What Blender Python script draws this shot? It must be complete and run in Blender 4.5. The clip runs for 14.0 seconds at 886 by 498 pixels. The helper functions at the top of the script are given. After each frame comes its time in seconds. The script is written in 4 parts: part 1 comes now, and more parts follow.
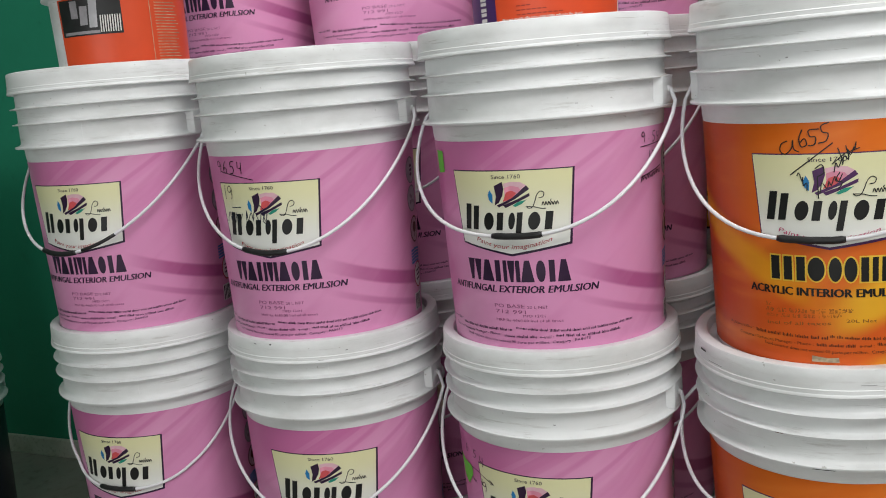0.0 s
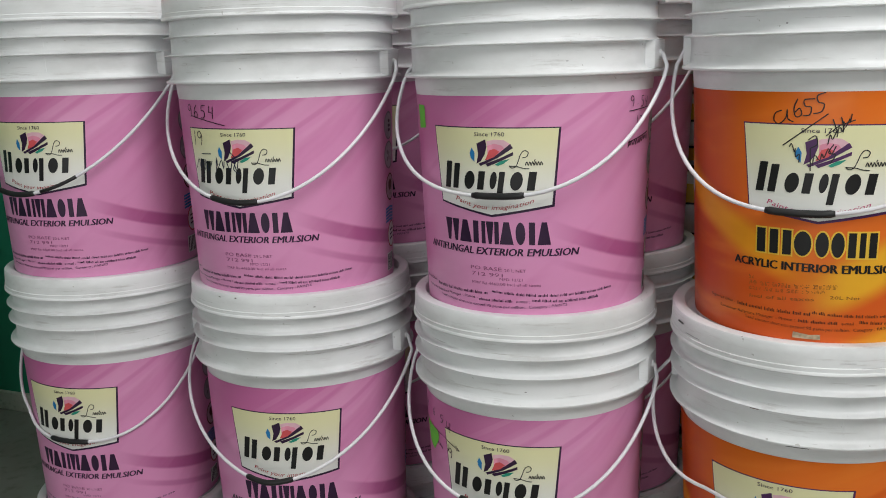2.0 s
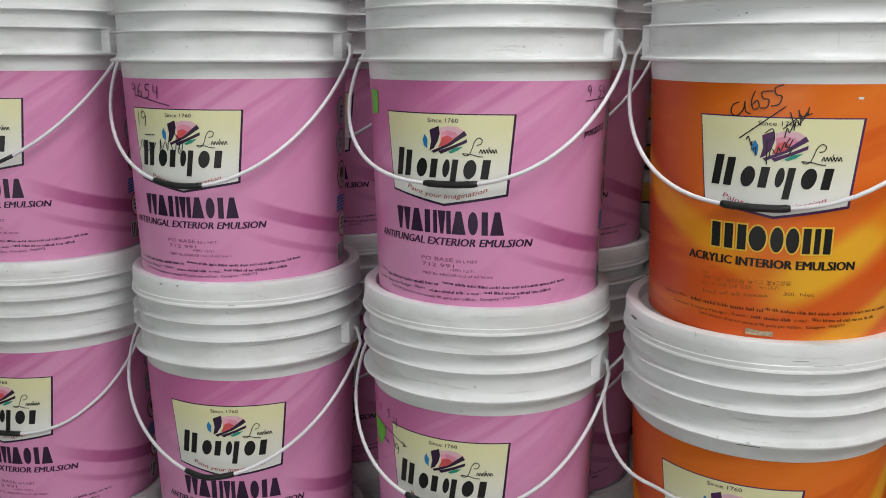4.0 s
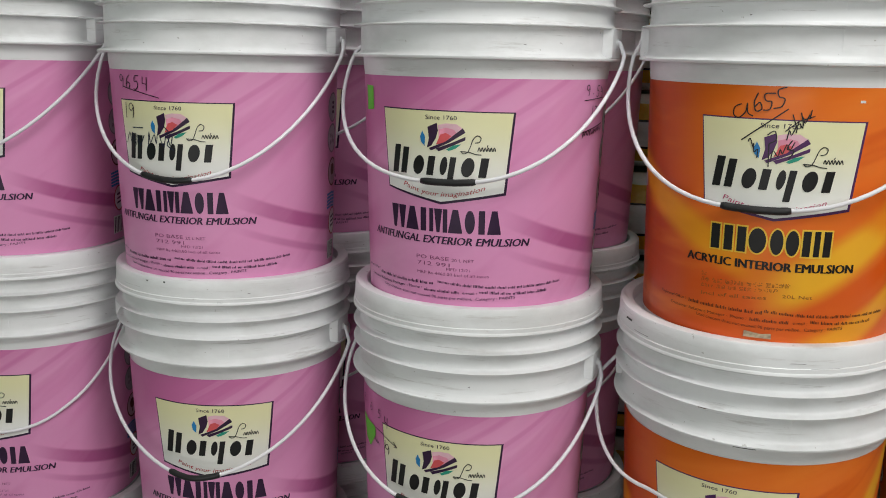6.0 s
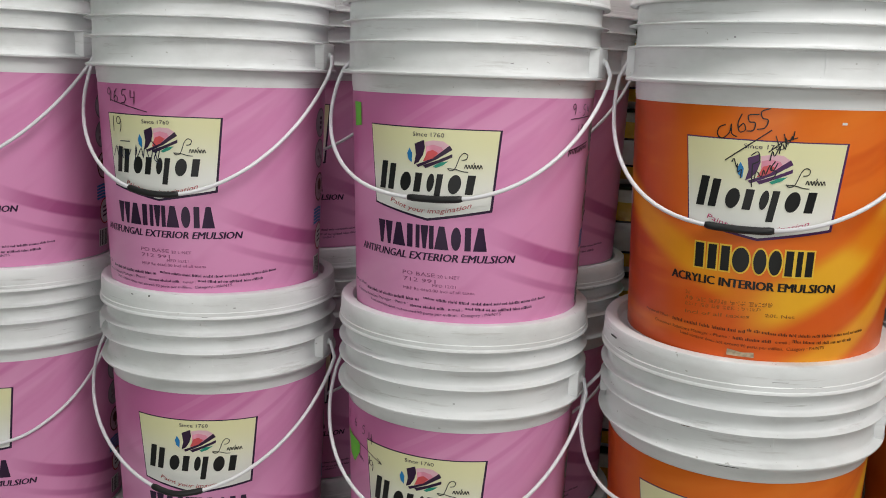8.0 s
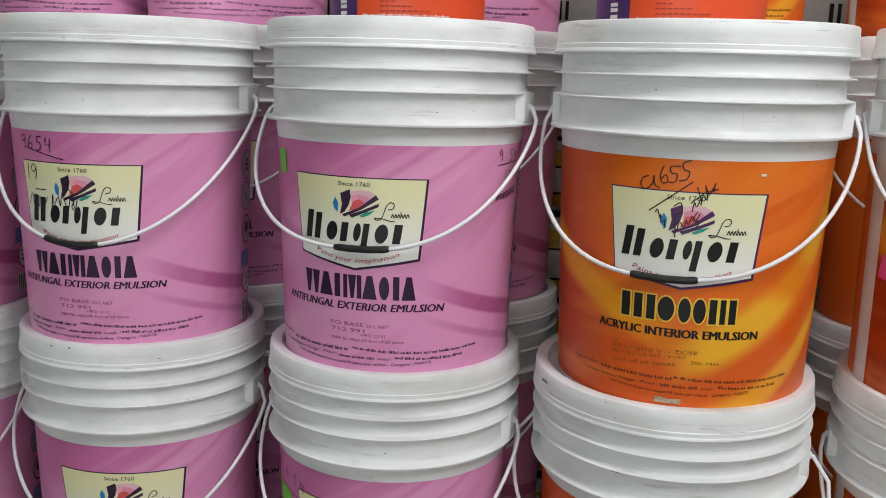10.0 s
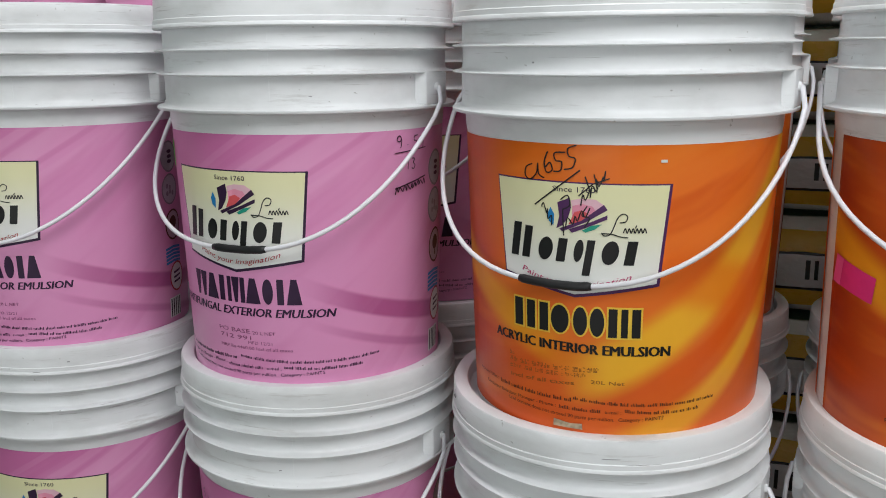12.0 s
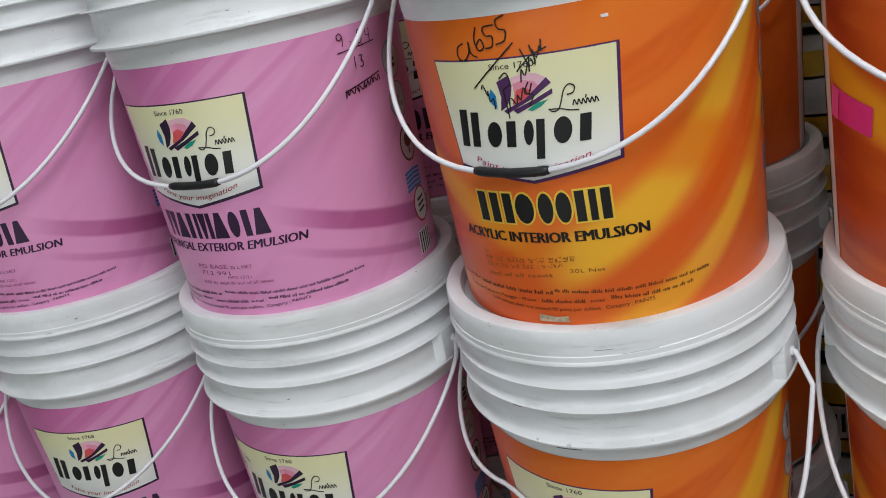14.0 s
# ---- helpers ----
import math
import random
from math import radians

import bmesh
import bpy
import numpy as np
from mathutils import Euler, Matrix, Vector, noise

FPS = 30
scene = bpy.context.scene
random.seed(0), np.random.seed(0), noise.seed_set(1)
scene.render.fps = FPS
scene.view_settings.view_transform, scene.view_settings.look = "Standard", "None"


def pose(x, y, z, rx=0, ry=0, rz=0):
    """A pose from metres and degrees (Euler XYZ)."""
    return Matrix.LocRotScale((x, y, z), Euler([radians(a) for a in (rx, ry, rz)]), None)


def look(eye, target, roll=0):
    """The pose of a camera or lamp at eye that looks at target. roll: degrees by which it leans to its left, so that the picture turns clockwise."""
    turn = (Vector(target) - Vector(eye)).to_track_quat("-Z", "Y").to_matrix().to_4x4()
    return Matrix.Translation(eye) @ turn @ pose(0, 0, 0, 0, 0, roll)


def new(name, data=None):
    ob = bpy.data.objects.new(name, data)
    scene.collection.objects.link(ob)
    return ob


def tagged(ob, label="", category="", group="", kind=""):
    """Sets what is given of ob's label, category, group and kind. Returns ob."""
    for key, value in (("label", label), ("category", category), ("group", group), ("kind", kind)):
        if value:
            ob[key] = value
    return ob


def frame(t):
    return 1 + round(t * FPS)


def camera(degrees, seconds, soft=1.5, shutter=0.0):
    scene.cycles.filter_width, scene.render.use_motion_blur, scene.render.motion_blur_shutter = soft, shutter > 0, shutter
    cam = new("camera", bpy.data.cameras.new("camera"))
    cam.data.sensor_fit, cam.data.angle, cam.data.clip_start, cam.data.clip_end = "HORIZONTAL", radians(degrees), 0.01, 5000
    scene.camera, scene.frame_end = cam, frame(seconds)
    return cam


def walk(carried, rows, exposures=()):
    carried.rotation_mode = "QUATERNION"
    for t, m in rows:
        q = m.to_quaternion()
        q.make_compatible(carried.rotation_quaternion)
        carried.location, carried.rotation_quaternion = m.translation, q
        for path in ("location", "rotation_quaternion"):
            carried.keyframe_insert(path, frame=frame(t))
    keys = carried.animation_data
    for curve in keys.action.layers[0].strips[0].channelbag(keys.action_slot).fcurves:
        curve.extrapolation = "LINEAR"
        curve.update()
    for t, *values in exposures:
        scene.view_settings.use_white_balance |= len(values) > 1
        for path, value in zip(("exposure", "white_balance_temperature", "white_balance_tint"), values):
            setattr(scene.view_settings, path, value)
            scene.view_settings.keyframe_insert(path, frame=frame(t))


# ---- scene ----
cam = camera(52.67, 14.0, soft=0.95, shutter=0.1)
ROWS = [
    (0, 0.0347, -0.0346, 1.0832, 79.56, 4.89, 23.17),
    (0.5, 0.0262, -0.0333, 1.0735, 78.66, 3.46, 24.58),
    (1, 0.0198, -0.0189, 1.0704, 77.84, 2.78, 23.14),
    (1.5, 0.0156, -0.0161, 1.0657, 77.89, 2.22, 22.22),
    (2, 0.0086, -0.0128, 1.0600, 77.79, 1.70, 21.48),
    (2.5, 0.0087, -0.0134, 1.0626, 77.66, 1.40, 21.16),
    (3, 0.0089, -0.0132, 1.0609, 77.76, 1.22, 21.26),
    (3.5, 0.0053, -0.0102, 1.0563, 77.70, 0.92, 20.83),
    (3.7, 0.0093, 0.0103, 1.0444, 77.88, 0.53, 19.93),
    (5.8, -0.0196, 0.0189, 1.0336, 77.84, -1.09, 17.75),
    (6, -0.0236, 0.0145, 1.0355, 77.94, -1.15, 17.34),
    (6.5, -0.0245, 0.0132, 1.0356, 78.36, -1.42, 16.87),
    (7, -0.0219, 0.0129, 1.0370, 78.69, -1.62, 16.66),
    (7.5, -0.0211, 0.0126, 1.0382, 78.81, -1.68, 16.72),
    (8, -0.0225, 0.0119, 1.0380, 78.90, -1.82, 16.59),
    (8.2, -0.0207, 0.0128, 1.0386, 78.90, -1.85, 16.66),
    (10.3, -0.0082, 0.0459, 1.1040, 79.18, -1.55, 12.64),
    (10.5, 0.0175, 0.0575, 1.1121, 80.12, -1.35, 13.16),
    (11, 0.0683, 0.1074, 1.1055, 80.43, -1.54, 13.73),
    (11.5, 0.1416, 0.1742, 1.0859, 79.73, -0.97, 18.65),
    (12, 0.1900, 0.2071, 1.0883, 77.64, 0.54, 21.21),
    (12.5, 0.2240, 0.2236, 1.0911, 75.79, 2.69, 20.97),
    (13, 0.2614, 0.2482, 1.0947, 74.05, 4.35, 22.31),
    (13.5, 0.2931, 0.2988, 1.0882, 71.75, 9.22, 23.79),
    (14, 0.2707, 0.3127, 1.0835, 69.92, 11.20, 24.52),
]
# ---- end of path ----
walk(cam, [(t, pose(x, y, z, rx, ry, rz)) for t, x, y, z, rx, ry, rz in ROWS], exposures=[(0.0, -0.06, 6600, 10), (3.0, -0.11, 6550, 10), (7.5, -0.07, 6700, 10), (11.0, -0.15, 6450, 10), (14.0, -0.17, 6250, 10)])

# ---- world and lights ----
world = bpy.data.worlds.new("world")
scene.world = world
world.use_nodes = True
world.node_tree.nodes["Background"].inputs["Color"].default_value = (0.75, 0.85, 1.0, 1)
world.node_tree.nodes["Background"].inputs["Strength"].default_value = 0.02


def area_lamp(name, place, target, wide, deep, watts, colour):
    data = bpy.data.lights.new(name, "AREA")
    data.shape, data.size, data.size_y, data.energy, data.color = "RECTANGLE", wide, deep, watts, colour
    ob = new(name, data)
    ob.matrix_world = look(place, target)
    return ob


# key lamp: its direction follows the shadows, the tube itself is assumed
area_lamp("tube_light_lamp", (0.80, -0.05, 2.42), (-0.20, 1.0, 0.95), 0.55, 0.9, 28, (0.98, 0.978, 0.98))
# overhead fill added to brighten the gaps between buckets, its source unseen
area_lamp("overhead_fill_lamp", (-0.25, 0.85, 2.62), (-0.25, 1.0, 0.0), 1.15, 0.1, 9, (0.98, 0.985, 1.0))
# frontal fill from behind the camera; the opening it stands in is assumed
area_lamp("front_fill", (-0.3, -2.9, 1.35), (-0.2, 1.0, 1.0), 2.5, 1.9, 40, (0.975, 0.98, 0.985))


# ---- materials ----
class Val:
    """A socket of a node tree, with arithmetic."""

    def __init__(self, tree, socket):
        self.tree, self.socket = tree, socket

    def op(self, kind, other=None, third=None, clamp=False):
        node = self.tree.nodes.new("ShaderNodeMath")
        node.operation, node.use_clamp = kind, clamp
        for n, v in enumerate((self, other, third)):
            if isinstance(v, Val):
                self.tree.links.new(v.socket, node.inputs[n])
            elif v is not None:
                node.inputs[n].default_value = v
        return Val(self.tree, node.outputs[0])

    def __add__(self, o):
        return self.op("ADD", o)

    def __sub__(self, o):
        return self.op("SUBTRACT", o)

    def __mul__(self, o):
        return self.op("MULTIPLY", o)

    def __truediv__(self, o):
        return self.op("DIVIDE", o)

    def step(self, low, high):
        """A smooth rise from 0 at low to 1 at high."""
        node = self.tree.nodes.new("ShaderNodeMapRange")
        node.interpolation_type = "SMOOTHSTEP"
        self.tree.links.new(self.socket, node.inputs["Value"])
        if low <= high:
            lo, hi, a, b = low, high, 0.0, 1.0
        else:
            lo, hi, a, b = high, low, 1.0, 0.0
        for key, v in (("From Min", lo), ("From Max", hi), ("To Min", a), ("To Max", b)):
            node.inputs[key].default_value = v
        return Val(self.tree, node.outputs["Result"])


class Mat:
    """A principled material under construction."""

    def __init__(self, name, rough=0.5, metal=0.0, coat=0.0, ior=1.45):
        self.m = bpy.data.materials.new(name)
        self.m.use_nodes = True
        self.t = self.m.node_tree
        self.b = self.t.nodes["Principled BSDF"]
        self.b.inputs["Roughness"].default_value = rough
        self.b.inputs["Metallic"].default_value = metal
        self.b.inputs["Coat Weight"].default_value = coat
        self.b.inputs["IOR"].default_value = ior

    def coord(self, kind="Object"):
        return self.t.nodes.new("ShaderNodeTexCoord").outputs[kind]

    def xyz(self, kind="Object"):
        node = self.t.nodes.new("ShaderNodeSeparateXYZ")
        self.t.links.new(self.coord(kind), node.inputs[0])
        return [Val(self.t, s) for s in node.outputs]

    def noise(self, scale, detail=4, kind="Object", stretch=(1, 1, 1), rough=0.55, shift=0.0):
        mapping = self.t.nodes.new("ShaderNodeMapping")
        mapping.inputs["Scale"].default_value = stretch
        self.t.links.new(self.coord(kind), mapping.inputs[0])
        node = self.t.nodes.new("ShaderNodeTexNoise")
        node.noise_dimensions = "4D"
        node.inputs["W"].default_value = shift
        node.inputs["Scale"].default_value, node.inputs["Detail"].default_value, node.inputs["Roughness"].default_value = scale, detail, rough
        self.t.links.new(mapping.outputs[0], node.inputs["Vector"])
        info = self.t.nodes.new("ShaderNodeObjectInfo")
        w = Val(self.t, info.outputs["Random"]) * 20.0 + shift
        self.t.links.new(w.socket, node.inputs["W"])
        return Val(self.t, node.outputs["Fac"])

    def mix(self, factor, a, b):
        node = self.t.nodes.new("ShaderNodeMix")
        node.data_type = "RGBA"
        self.t.links.new(factor.socket, node.inputs["Factor"])
        for key, v in ((6, a), (7, b)):
            if isinstance(v, tuple):
                node.inputs[key].default_value = (*v, 1)
            else:
                self.t.links.new(v, node.inputs[key])
        return node.outputs[2]

    def colour(self, c):
        if isinstance(c, tuple):
            self.b.inputs["Base Color"].default_value = (*c, 1)
        else:
            self.t.links.new(c, self.b.inputs["Base Color"])
        return self

    def rough(self, v):
        self.t.links.new(v.socket, self.b.inputs["Roughness"])
        return self

    def bump(self, v, strength=0.2, distance=0.001):
        node = self.t.nodes.new("ShaderNodeBump")
        node.inputs["Strength"].default_value, node.inputs["Distance"].default_value = strength, distance
        self.t.links.new(v.socket, node.inputs["Height"])
        self.t.links.new(node.outputs[0], self.b.inputs["Normal"])
        return self


def plain(name, colour, rough=0.5, vary=0.12, scale=60.0, metal=0.0):
    """Paint, ink or plastic in one colour, a little uneven."""
    k = Mat(name, rough, metal)
    dark = tuple(c * (1 - vary) for c in colour)
    n = k.noise(scale, 4)
    k.colour(k.mix(n.step(0.35, 0.65), dark, colour))
    return k.m


def white_plastic(name, colour=(0.815, 0.834, 0.842), scratch=0.635):
    k = Mat(name, 0.4)
    grime = k.noise(9.0, 6, stretch=(1, 1, 2.2))
    scuff = k.noise(38.0, 6, stretch=(0.3, 0.3, 3.5), shift=3.0, rough=0.7)
    spots = k.noise(150.0, 3, shift=7.0)
    lines = k.noise(24.0, 5, stretch=(0.25, 0.25, 9.0), shift=9.0, rough=0.75)
    c = k.mix(grime.step(0.42, 0.68), colour, (0.675, 0.69, 0.69))
    c = k.mix(scuff.step(0.56, 0.72) * 0.55, c, (0.45, 0.44, 0.42))
    c = k.mix(lines.step(scratch, scratch + 0.055) * 0.55, c, (0.30, 0.29, 0.27))
    c = k.mix(spots.step(0.70, 0.73) * 0.5, c, (0.26, 0.24, 0.21))
    k.colour(c)
    k.rough(grime * 0.25 + 0.3)
    k.bump(k.noise(120.0, 4, stretch=(1, 1, 0.25), shift=1.0), 0.06)
    return k.m


def label_base(k):
    node = k.t.nodes.new("ShaderNodeUVMap")
    node.uv_map = "flat"
    sep = k.t.nodes.new("ShaderNodeSeparateXYZ")
    k.t.links.new(node.outputs[0], sep.inputs[0])
    return Val(k.t, sep.outputs[0]), Val(k.t, sep.outputs[1])


def streaks(k, s, h, slope, scale):
    """Soft uneven streaks that run along a slope of the printed sheet."""
    join = k.t.nodes.new("ShaderNodeCombineXYZ")
    k.t.links.new((s * 0.22).socket, join.inputs[0])
    k.t.links.new((h - s * slope - s * s * 0.12).socket, join.inputs[1])
    node = k.t.nodes.new("ShaderNodeTexNoise")
    node.inputs["Scale"].default_value, node.inputs["Detail"].default_value = scale, 3
    k.t.links.new(join.outputs[0], node.inputs["Vector"])
    return Val(k.t, node.outputs["Fac"])


def band(s, h, a, b, c, d, width, soft):
    """1 on a band round the curve h = a + b s + c s^2 + d s^3 (decimetres), fading over soft."""
    curve = s * b + s * s * c + s * s * s * d + a
    off = (h - curve).op("ABSOLUTE")
    return off.step(width + soft, width)


def pink_label():
    k = Mat("pink_printed_label", 0.36, ior=1.40)
    s, h = label_base(k)
    c = (0.74, 0.305, 0.543)
    deep, light = (0.575, 0.148, 0.36), (0.80, 0.395, 0.61)
    # broad light field below the panel, deeper tone towards the top
    top = (h - s * 0.35).step(-1.95, -1.35)
    c = k.mix(top * 0.9, c, deep)
    for b0, wid, amount in ((-1.72, 0.07, 0.28), (-1.98, 0.16, 0.3), (-2.32, 0.10, 0.3), (-1.40, 0.05, 0.25)):
        ray = (h - s * 0.62 - b0).op("ABSOLUTE").step(wid, wid * 0.55) * s.step(-0.9, 0.4)
        c = k.mix(ray * amount, c, light)
    for b0, wid in ((-1.83, 0.045), (-2.13, 0.05), (-1.55, 0.05)):
        ray = (h - s * 0.62 - b0).op("ABSOLUTE").step(wid, wid * 0.4) * h.step(-2.4, -1.9)
        c = k.mix(ray * 0.35, c, deep)
    # two dark ribbons that sweep down to the side
    for a, b, q, w, strength in ((-2.386, -0.546, 0.0833, 0.07, 0.8), (-2.817, -0.4366, 0.0502, 0.02, 0.45)):
        rib = band(s, h, a, b, q, 0.0, w, 0.05) * s.step(0.6, 1.45)
        c = k.mix(rib * strength, c, (0.38, 0.060, 0.215))
    rib = band(s, h, -2.75, 0.12, -0.10, 0.0, 0.16, 0.2) * s.step(-0.6, -1.3)
    c = k.mix(rib * 0.5, c, deep)
    haze = streaks(k, s, h, 0.55, 2.0)
    c = k.mix(haze.step(0.54, 0.74) * 0.3, c, light)
    c = k.mix(haze.step(0.46, 0.30) * 0.3, c, deep)
    fade = k.noise(7.0, 3)
    c = k.mix(fade.step(0.45, 0.7) * 0.18, c, (0.81, 0.41, 0.62))
    k.colour(c)
    k.rough(k.noise(30.0, 4, shift=2.0) * 0.18 + 0.27)
    k.bump(k.noise(18.0, 3, shift=4.0), 0.12, 0.0015)
    return k.m


def orange_label():
    k = Mat("orange_printed_label", 0.33, ior=1.38)
    s, h = label_base(k)
    red, amber, yellow = (0.70, 0.105, 0.016), (0.80, 0.178, 0.022), (0.88, 0.47, 0.030)
    n = k.noise(6.0, 2)
    c = k.mix(((h + s * 0.2) * 1.0 + n * 0.5).step(-3.2, -1.6), red, amber)
    c = k.mix(((h - s * 0.1) + n * 0.4).step(-1.45, -0.95), c, (0.74, 0.145, 0.008))
    # deeper red towards the left; the darkening also stands in for flank shade
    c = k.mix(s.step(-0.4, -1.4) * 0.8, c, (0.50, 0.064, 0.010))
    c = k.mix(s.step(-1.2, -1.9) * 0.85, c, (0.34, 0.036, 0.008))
    glow = band(s, h, -2.95, 0.30, 0.18, 0.0, 0.12, 0.42) * s.step(-1.3, 0.3)
    c = k.mix(glow * 0.55, c, amber)
    haze = streaks(k, s, h, 0.25, 2.4)
    c = k.mix(haze.step(0.50, 0.72) * 0.55, c, (0.84, 0.225, 0.030))
    c = k.mix(haze.step(0.48, 0.30) * 0.6, c, (0.62, 0.078, 0.006))
    # flames that rise to the side
    main = band(s, h, -3.24, 0.237, 0.315, 0.0, 0.11, 0.24) * s.step(-0.2, 0.35)
    c = k.mix(main * 0.9, c, yellow)
    second = band(s, h, -3.95, 0.10, 0.25, 0.015, 0.07, 0.17) * s.step(0.1, 0.7)
    c = k.mix(second * 0.9, c, yellow)
    between = band(s, h, -3.60, 0.16, 0.285, 0.0, 0.05, 0.12) * s.step(0.6, 1.2)
    c = k.mix(between * 0.8, c, (0.72, 0.10, 0.007))
    left = band(s, h, -3.1, -0.46, 0.03, 0.0, 0.07, 0.20) * s.step(0.2, -0.6) * s.step(-2.4, -1.9)
    c = k.mix(left * 0.7, c, (0.88, 0.40, 0.015))
    ember = band(s, h, -2.15, -0.25, 0.0, 0.0, 0.10, 0.25) * s.step(0.5, 1.0)
    c = k.mix(ember * 0.6, c, (0.76, 0.125, 0.008))
    low = (h - s * 0.25).step(-3.35, -3.8) * s.step(-0.6, 0.6)
    c = k.mix(low * 0.35, c, amber)
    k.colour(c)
    k.rough(k.noise(30.0, 4, shift=2.0) * 0.18 + 0.25)
    k.bump(k.noise(18.0, 3, shift=4.0), 0.1, 0.0015)
    return k.m


def wall_paint():
    k = Mat("green_wall_paint", 0.45)
    n, fine = k.noise(1.6, 5), k.noise(26.0, 5, shift=4.0)
    c = k.mix(n.step(0.3, 0.7), (0.020, 0.235, 0.138), (0.028, 0.295, 0.178))
    c = k.mix(fine.step(0.6, 0.8) * 0.35, c, (0.02, 0.10, 0.06))
    k.colour(c)
    k.bump(fine, 0.25, 0.002)
    return k.m


def rough_stone(name, a, b, scale):
    k = Mat(name, 0.7)
    n, fine = k.noise(scale, 6), k.noise(scale * 14, 5, shift=4.0)
    c = k.mix(n.step(0.3, 0.7), a, b)
    c = k.mix(fine.step(0.5, 0.75) * 0.5, c, tuple(v * 0.55 for v in a))
    k.colour(c)
    k.bump(fine, 0.3, 0.003)
    return k.m


def sack_film():
    """Printed woven sack, its bands counted from the foot to the top of the end face."""
    k = Mat("printed_sack_film", 0.3)
    x, y, z = k.xyz("Generated")
    white, gold, dark, silver = (0.80, 0.80, 0.76), (0.82, 0.50, 0.05), (0.015, 0.016, 0.02), (0.82, 0.81, 0.82)
    wrinkle = k.noise(14.0, 5, stretch=(1, 1, 2.5))
    z = z + wrinkle * 0.05 - 0.025
    c = k.mix(z.step(0.10, 0.11), white, gold)
    c = k.mix(z.step(0.265, 0.27), c, dark)
    c = k.mix(z.step(0.29, 0.295), c, silver)
    c = k.mix(z.step(0.60, 0.605), c, dark)
    c = k.mix(z.step(0.625, 0.63), c, gold)
    c = k.mix(z.step(0.82, 0.83), c, white)
    c = k.mix(z.step(0.93, 0.95), c, (0.03, 0.055, 0.03))
    k.colour(c)
    k.rough(wrinkle * 0.3 + 0.12)
    k.bump(k.noise(32.0, 6, stretch=(1, 1, 1.6), shift=2.0), 0.6, 0.006)
    return k.m


WHITE = white_plastic("white_plastic")
LID = white_plastic("white_lid_plastic", (0.825, 0.844, 0.852), 0.622)
PINK, ORANGE = pink_label(), orange_label()
GREEN = wall_paint()
FLOOR = rough_stone("grey_cement", (0.19, 0.18, 0.155), (0.31, 0.30, 0.27), 2.0)
SKIRT = rough_stone("pale_stone", (0.42, 0.40, 0.33), (0.62, 0.62, 0.56), 7.0)
PLASTER = rough_stone("pale_plaster", (0.74, 0.735, 0.71), (0.80, 0.795, 0.77), 1.2)
SACK = sack_film()


def coated_wire():
    k = Mat("coated_wire", 0.35)
    chips, tone = k.noise(60.0, 4, shift=2.0), k.noise(9.0, 3)
    c = k.mix(tone.step(0.3, 0.7), (0.70, 0.70, 0.74), (0.82, 0.81, 0.84))
    c = k.mix(chips.step(0.735, 0.75), c, (0.06, 0.05, 0.06))
    k.colour(c)
    k.bump(chips, 0.2, 0.0005)
    return k.m


WIRE = coated_wire()
GRIP = plain("black_plastic", (0.018, 0.018, 0.019), 0.45, 0.3)
INK = plain("dark_print", (0.035, 0.012, 0.045), 0.4, 0.2)
BLACK = plain("black_print", (0.012, 0.012, 0.012), 0.4, 0.2)
PURPLE = plain("purple_print", (0.085, 0.022, 0.11), 0.4, 0.15)
FAINT = plain("faint_code_ink", (0.35, 0.11, 0.235), 0.5, 0.3, 900)
FAINT_BROWN = plain("faint_brown_code_ink", (0.30, 0.11, 0.015), 0.5, 0.3, 900)
RUST = plain("rust_code_ink", (0.36, 0.035, 0.012), 0.45, 0.2)
BROWN = plain("brown_print", (0.10, 0.03, 0.008), 0.45, 0.2)
RED = plain("red_print", (0.42, 0.02, 0.035), 0.4, 0.1)
MAGENTA = plain("magenta_print", (0.50, 0.05, 0.16), 0.4, 0.1)
BLUEPEN = plain("blue_black_ink", (0.012, 0.016, 0.05), 0.35, 0.3, 300)
PEN = plain("marker_ink", (0.035, 0.012, 0.024), 0.35, 0.3, 300)
YELLOW = plain("yellow_print", (0.84, 0.55, 0.06), 0.38, 0.08)
BLUE = plain("blue_print", (0.02, 0.22, 0.52), 0.4, 0.1)
TEAL = plain("teal_print", (0.02, 0.33, 0.22), 0.4, 0.1)
CORAL = plain("coral_print", (0.72, 0.10, 0.11), 0.4, 0.1)
ROSE = plain("rose_print", (0.80, 0.30, 0.42), 0.4, 0.1)
BLUSH = plain("blush_print", (0.82, 0.50, 0.58), 0.4, 0.1)
PAPER = plain("white_print", (0.74, 0.74, 0.72), 0.4, 0.08)
PALE_GREY = plain("pale_grey_print", (0.50, 0.50, 0.53), 0.45, 0.3, 40)
MARK = plain("dull_pale_print", (0.56, 0.43, 0.48), 0.45, 0.15)
STEEL_GREY = plain("grey_print", (0.30, 0.29, 0.31), 0.45, 0.25)
LIME = plain("green_sticker_paper", (0.15, 0.62, 0.05), 0.6, 0.1)
HOT_PINK = plain("pink_sticker_paper", (0.78, 0.03, 0.24), 0.6, 0.1)
FOLD = plain("pale_pink_sticker_paper", (0.86, 0.10, 0.36), 0.6, 0.1)
TAPE = plain("torn_clear_tape", (0.60, 0.47, 0.32), 0.3, 0.5, 120)
VERMILION = plain("vermilion_print", (0.72, 0.080, 0.022), 0.4, 0.1, 12)
VIOLET = plain("violet_print", (0.055, 0.018, 0.12), 0.4, 0.1, 12)
NAVY = plain("navy_print", (0.008, 0.010, 0.022), 0.35, 0.2, 12)
GLOW = Mat("tube_glow").m
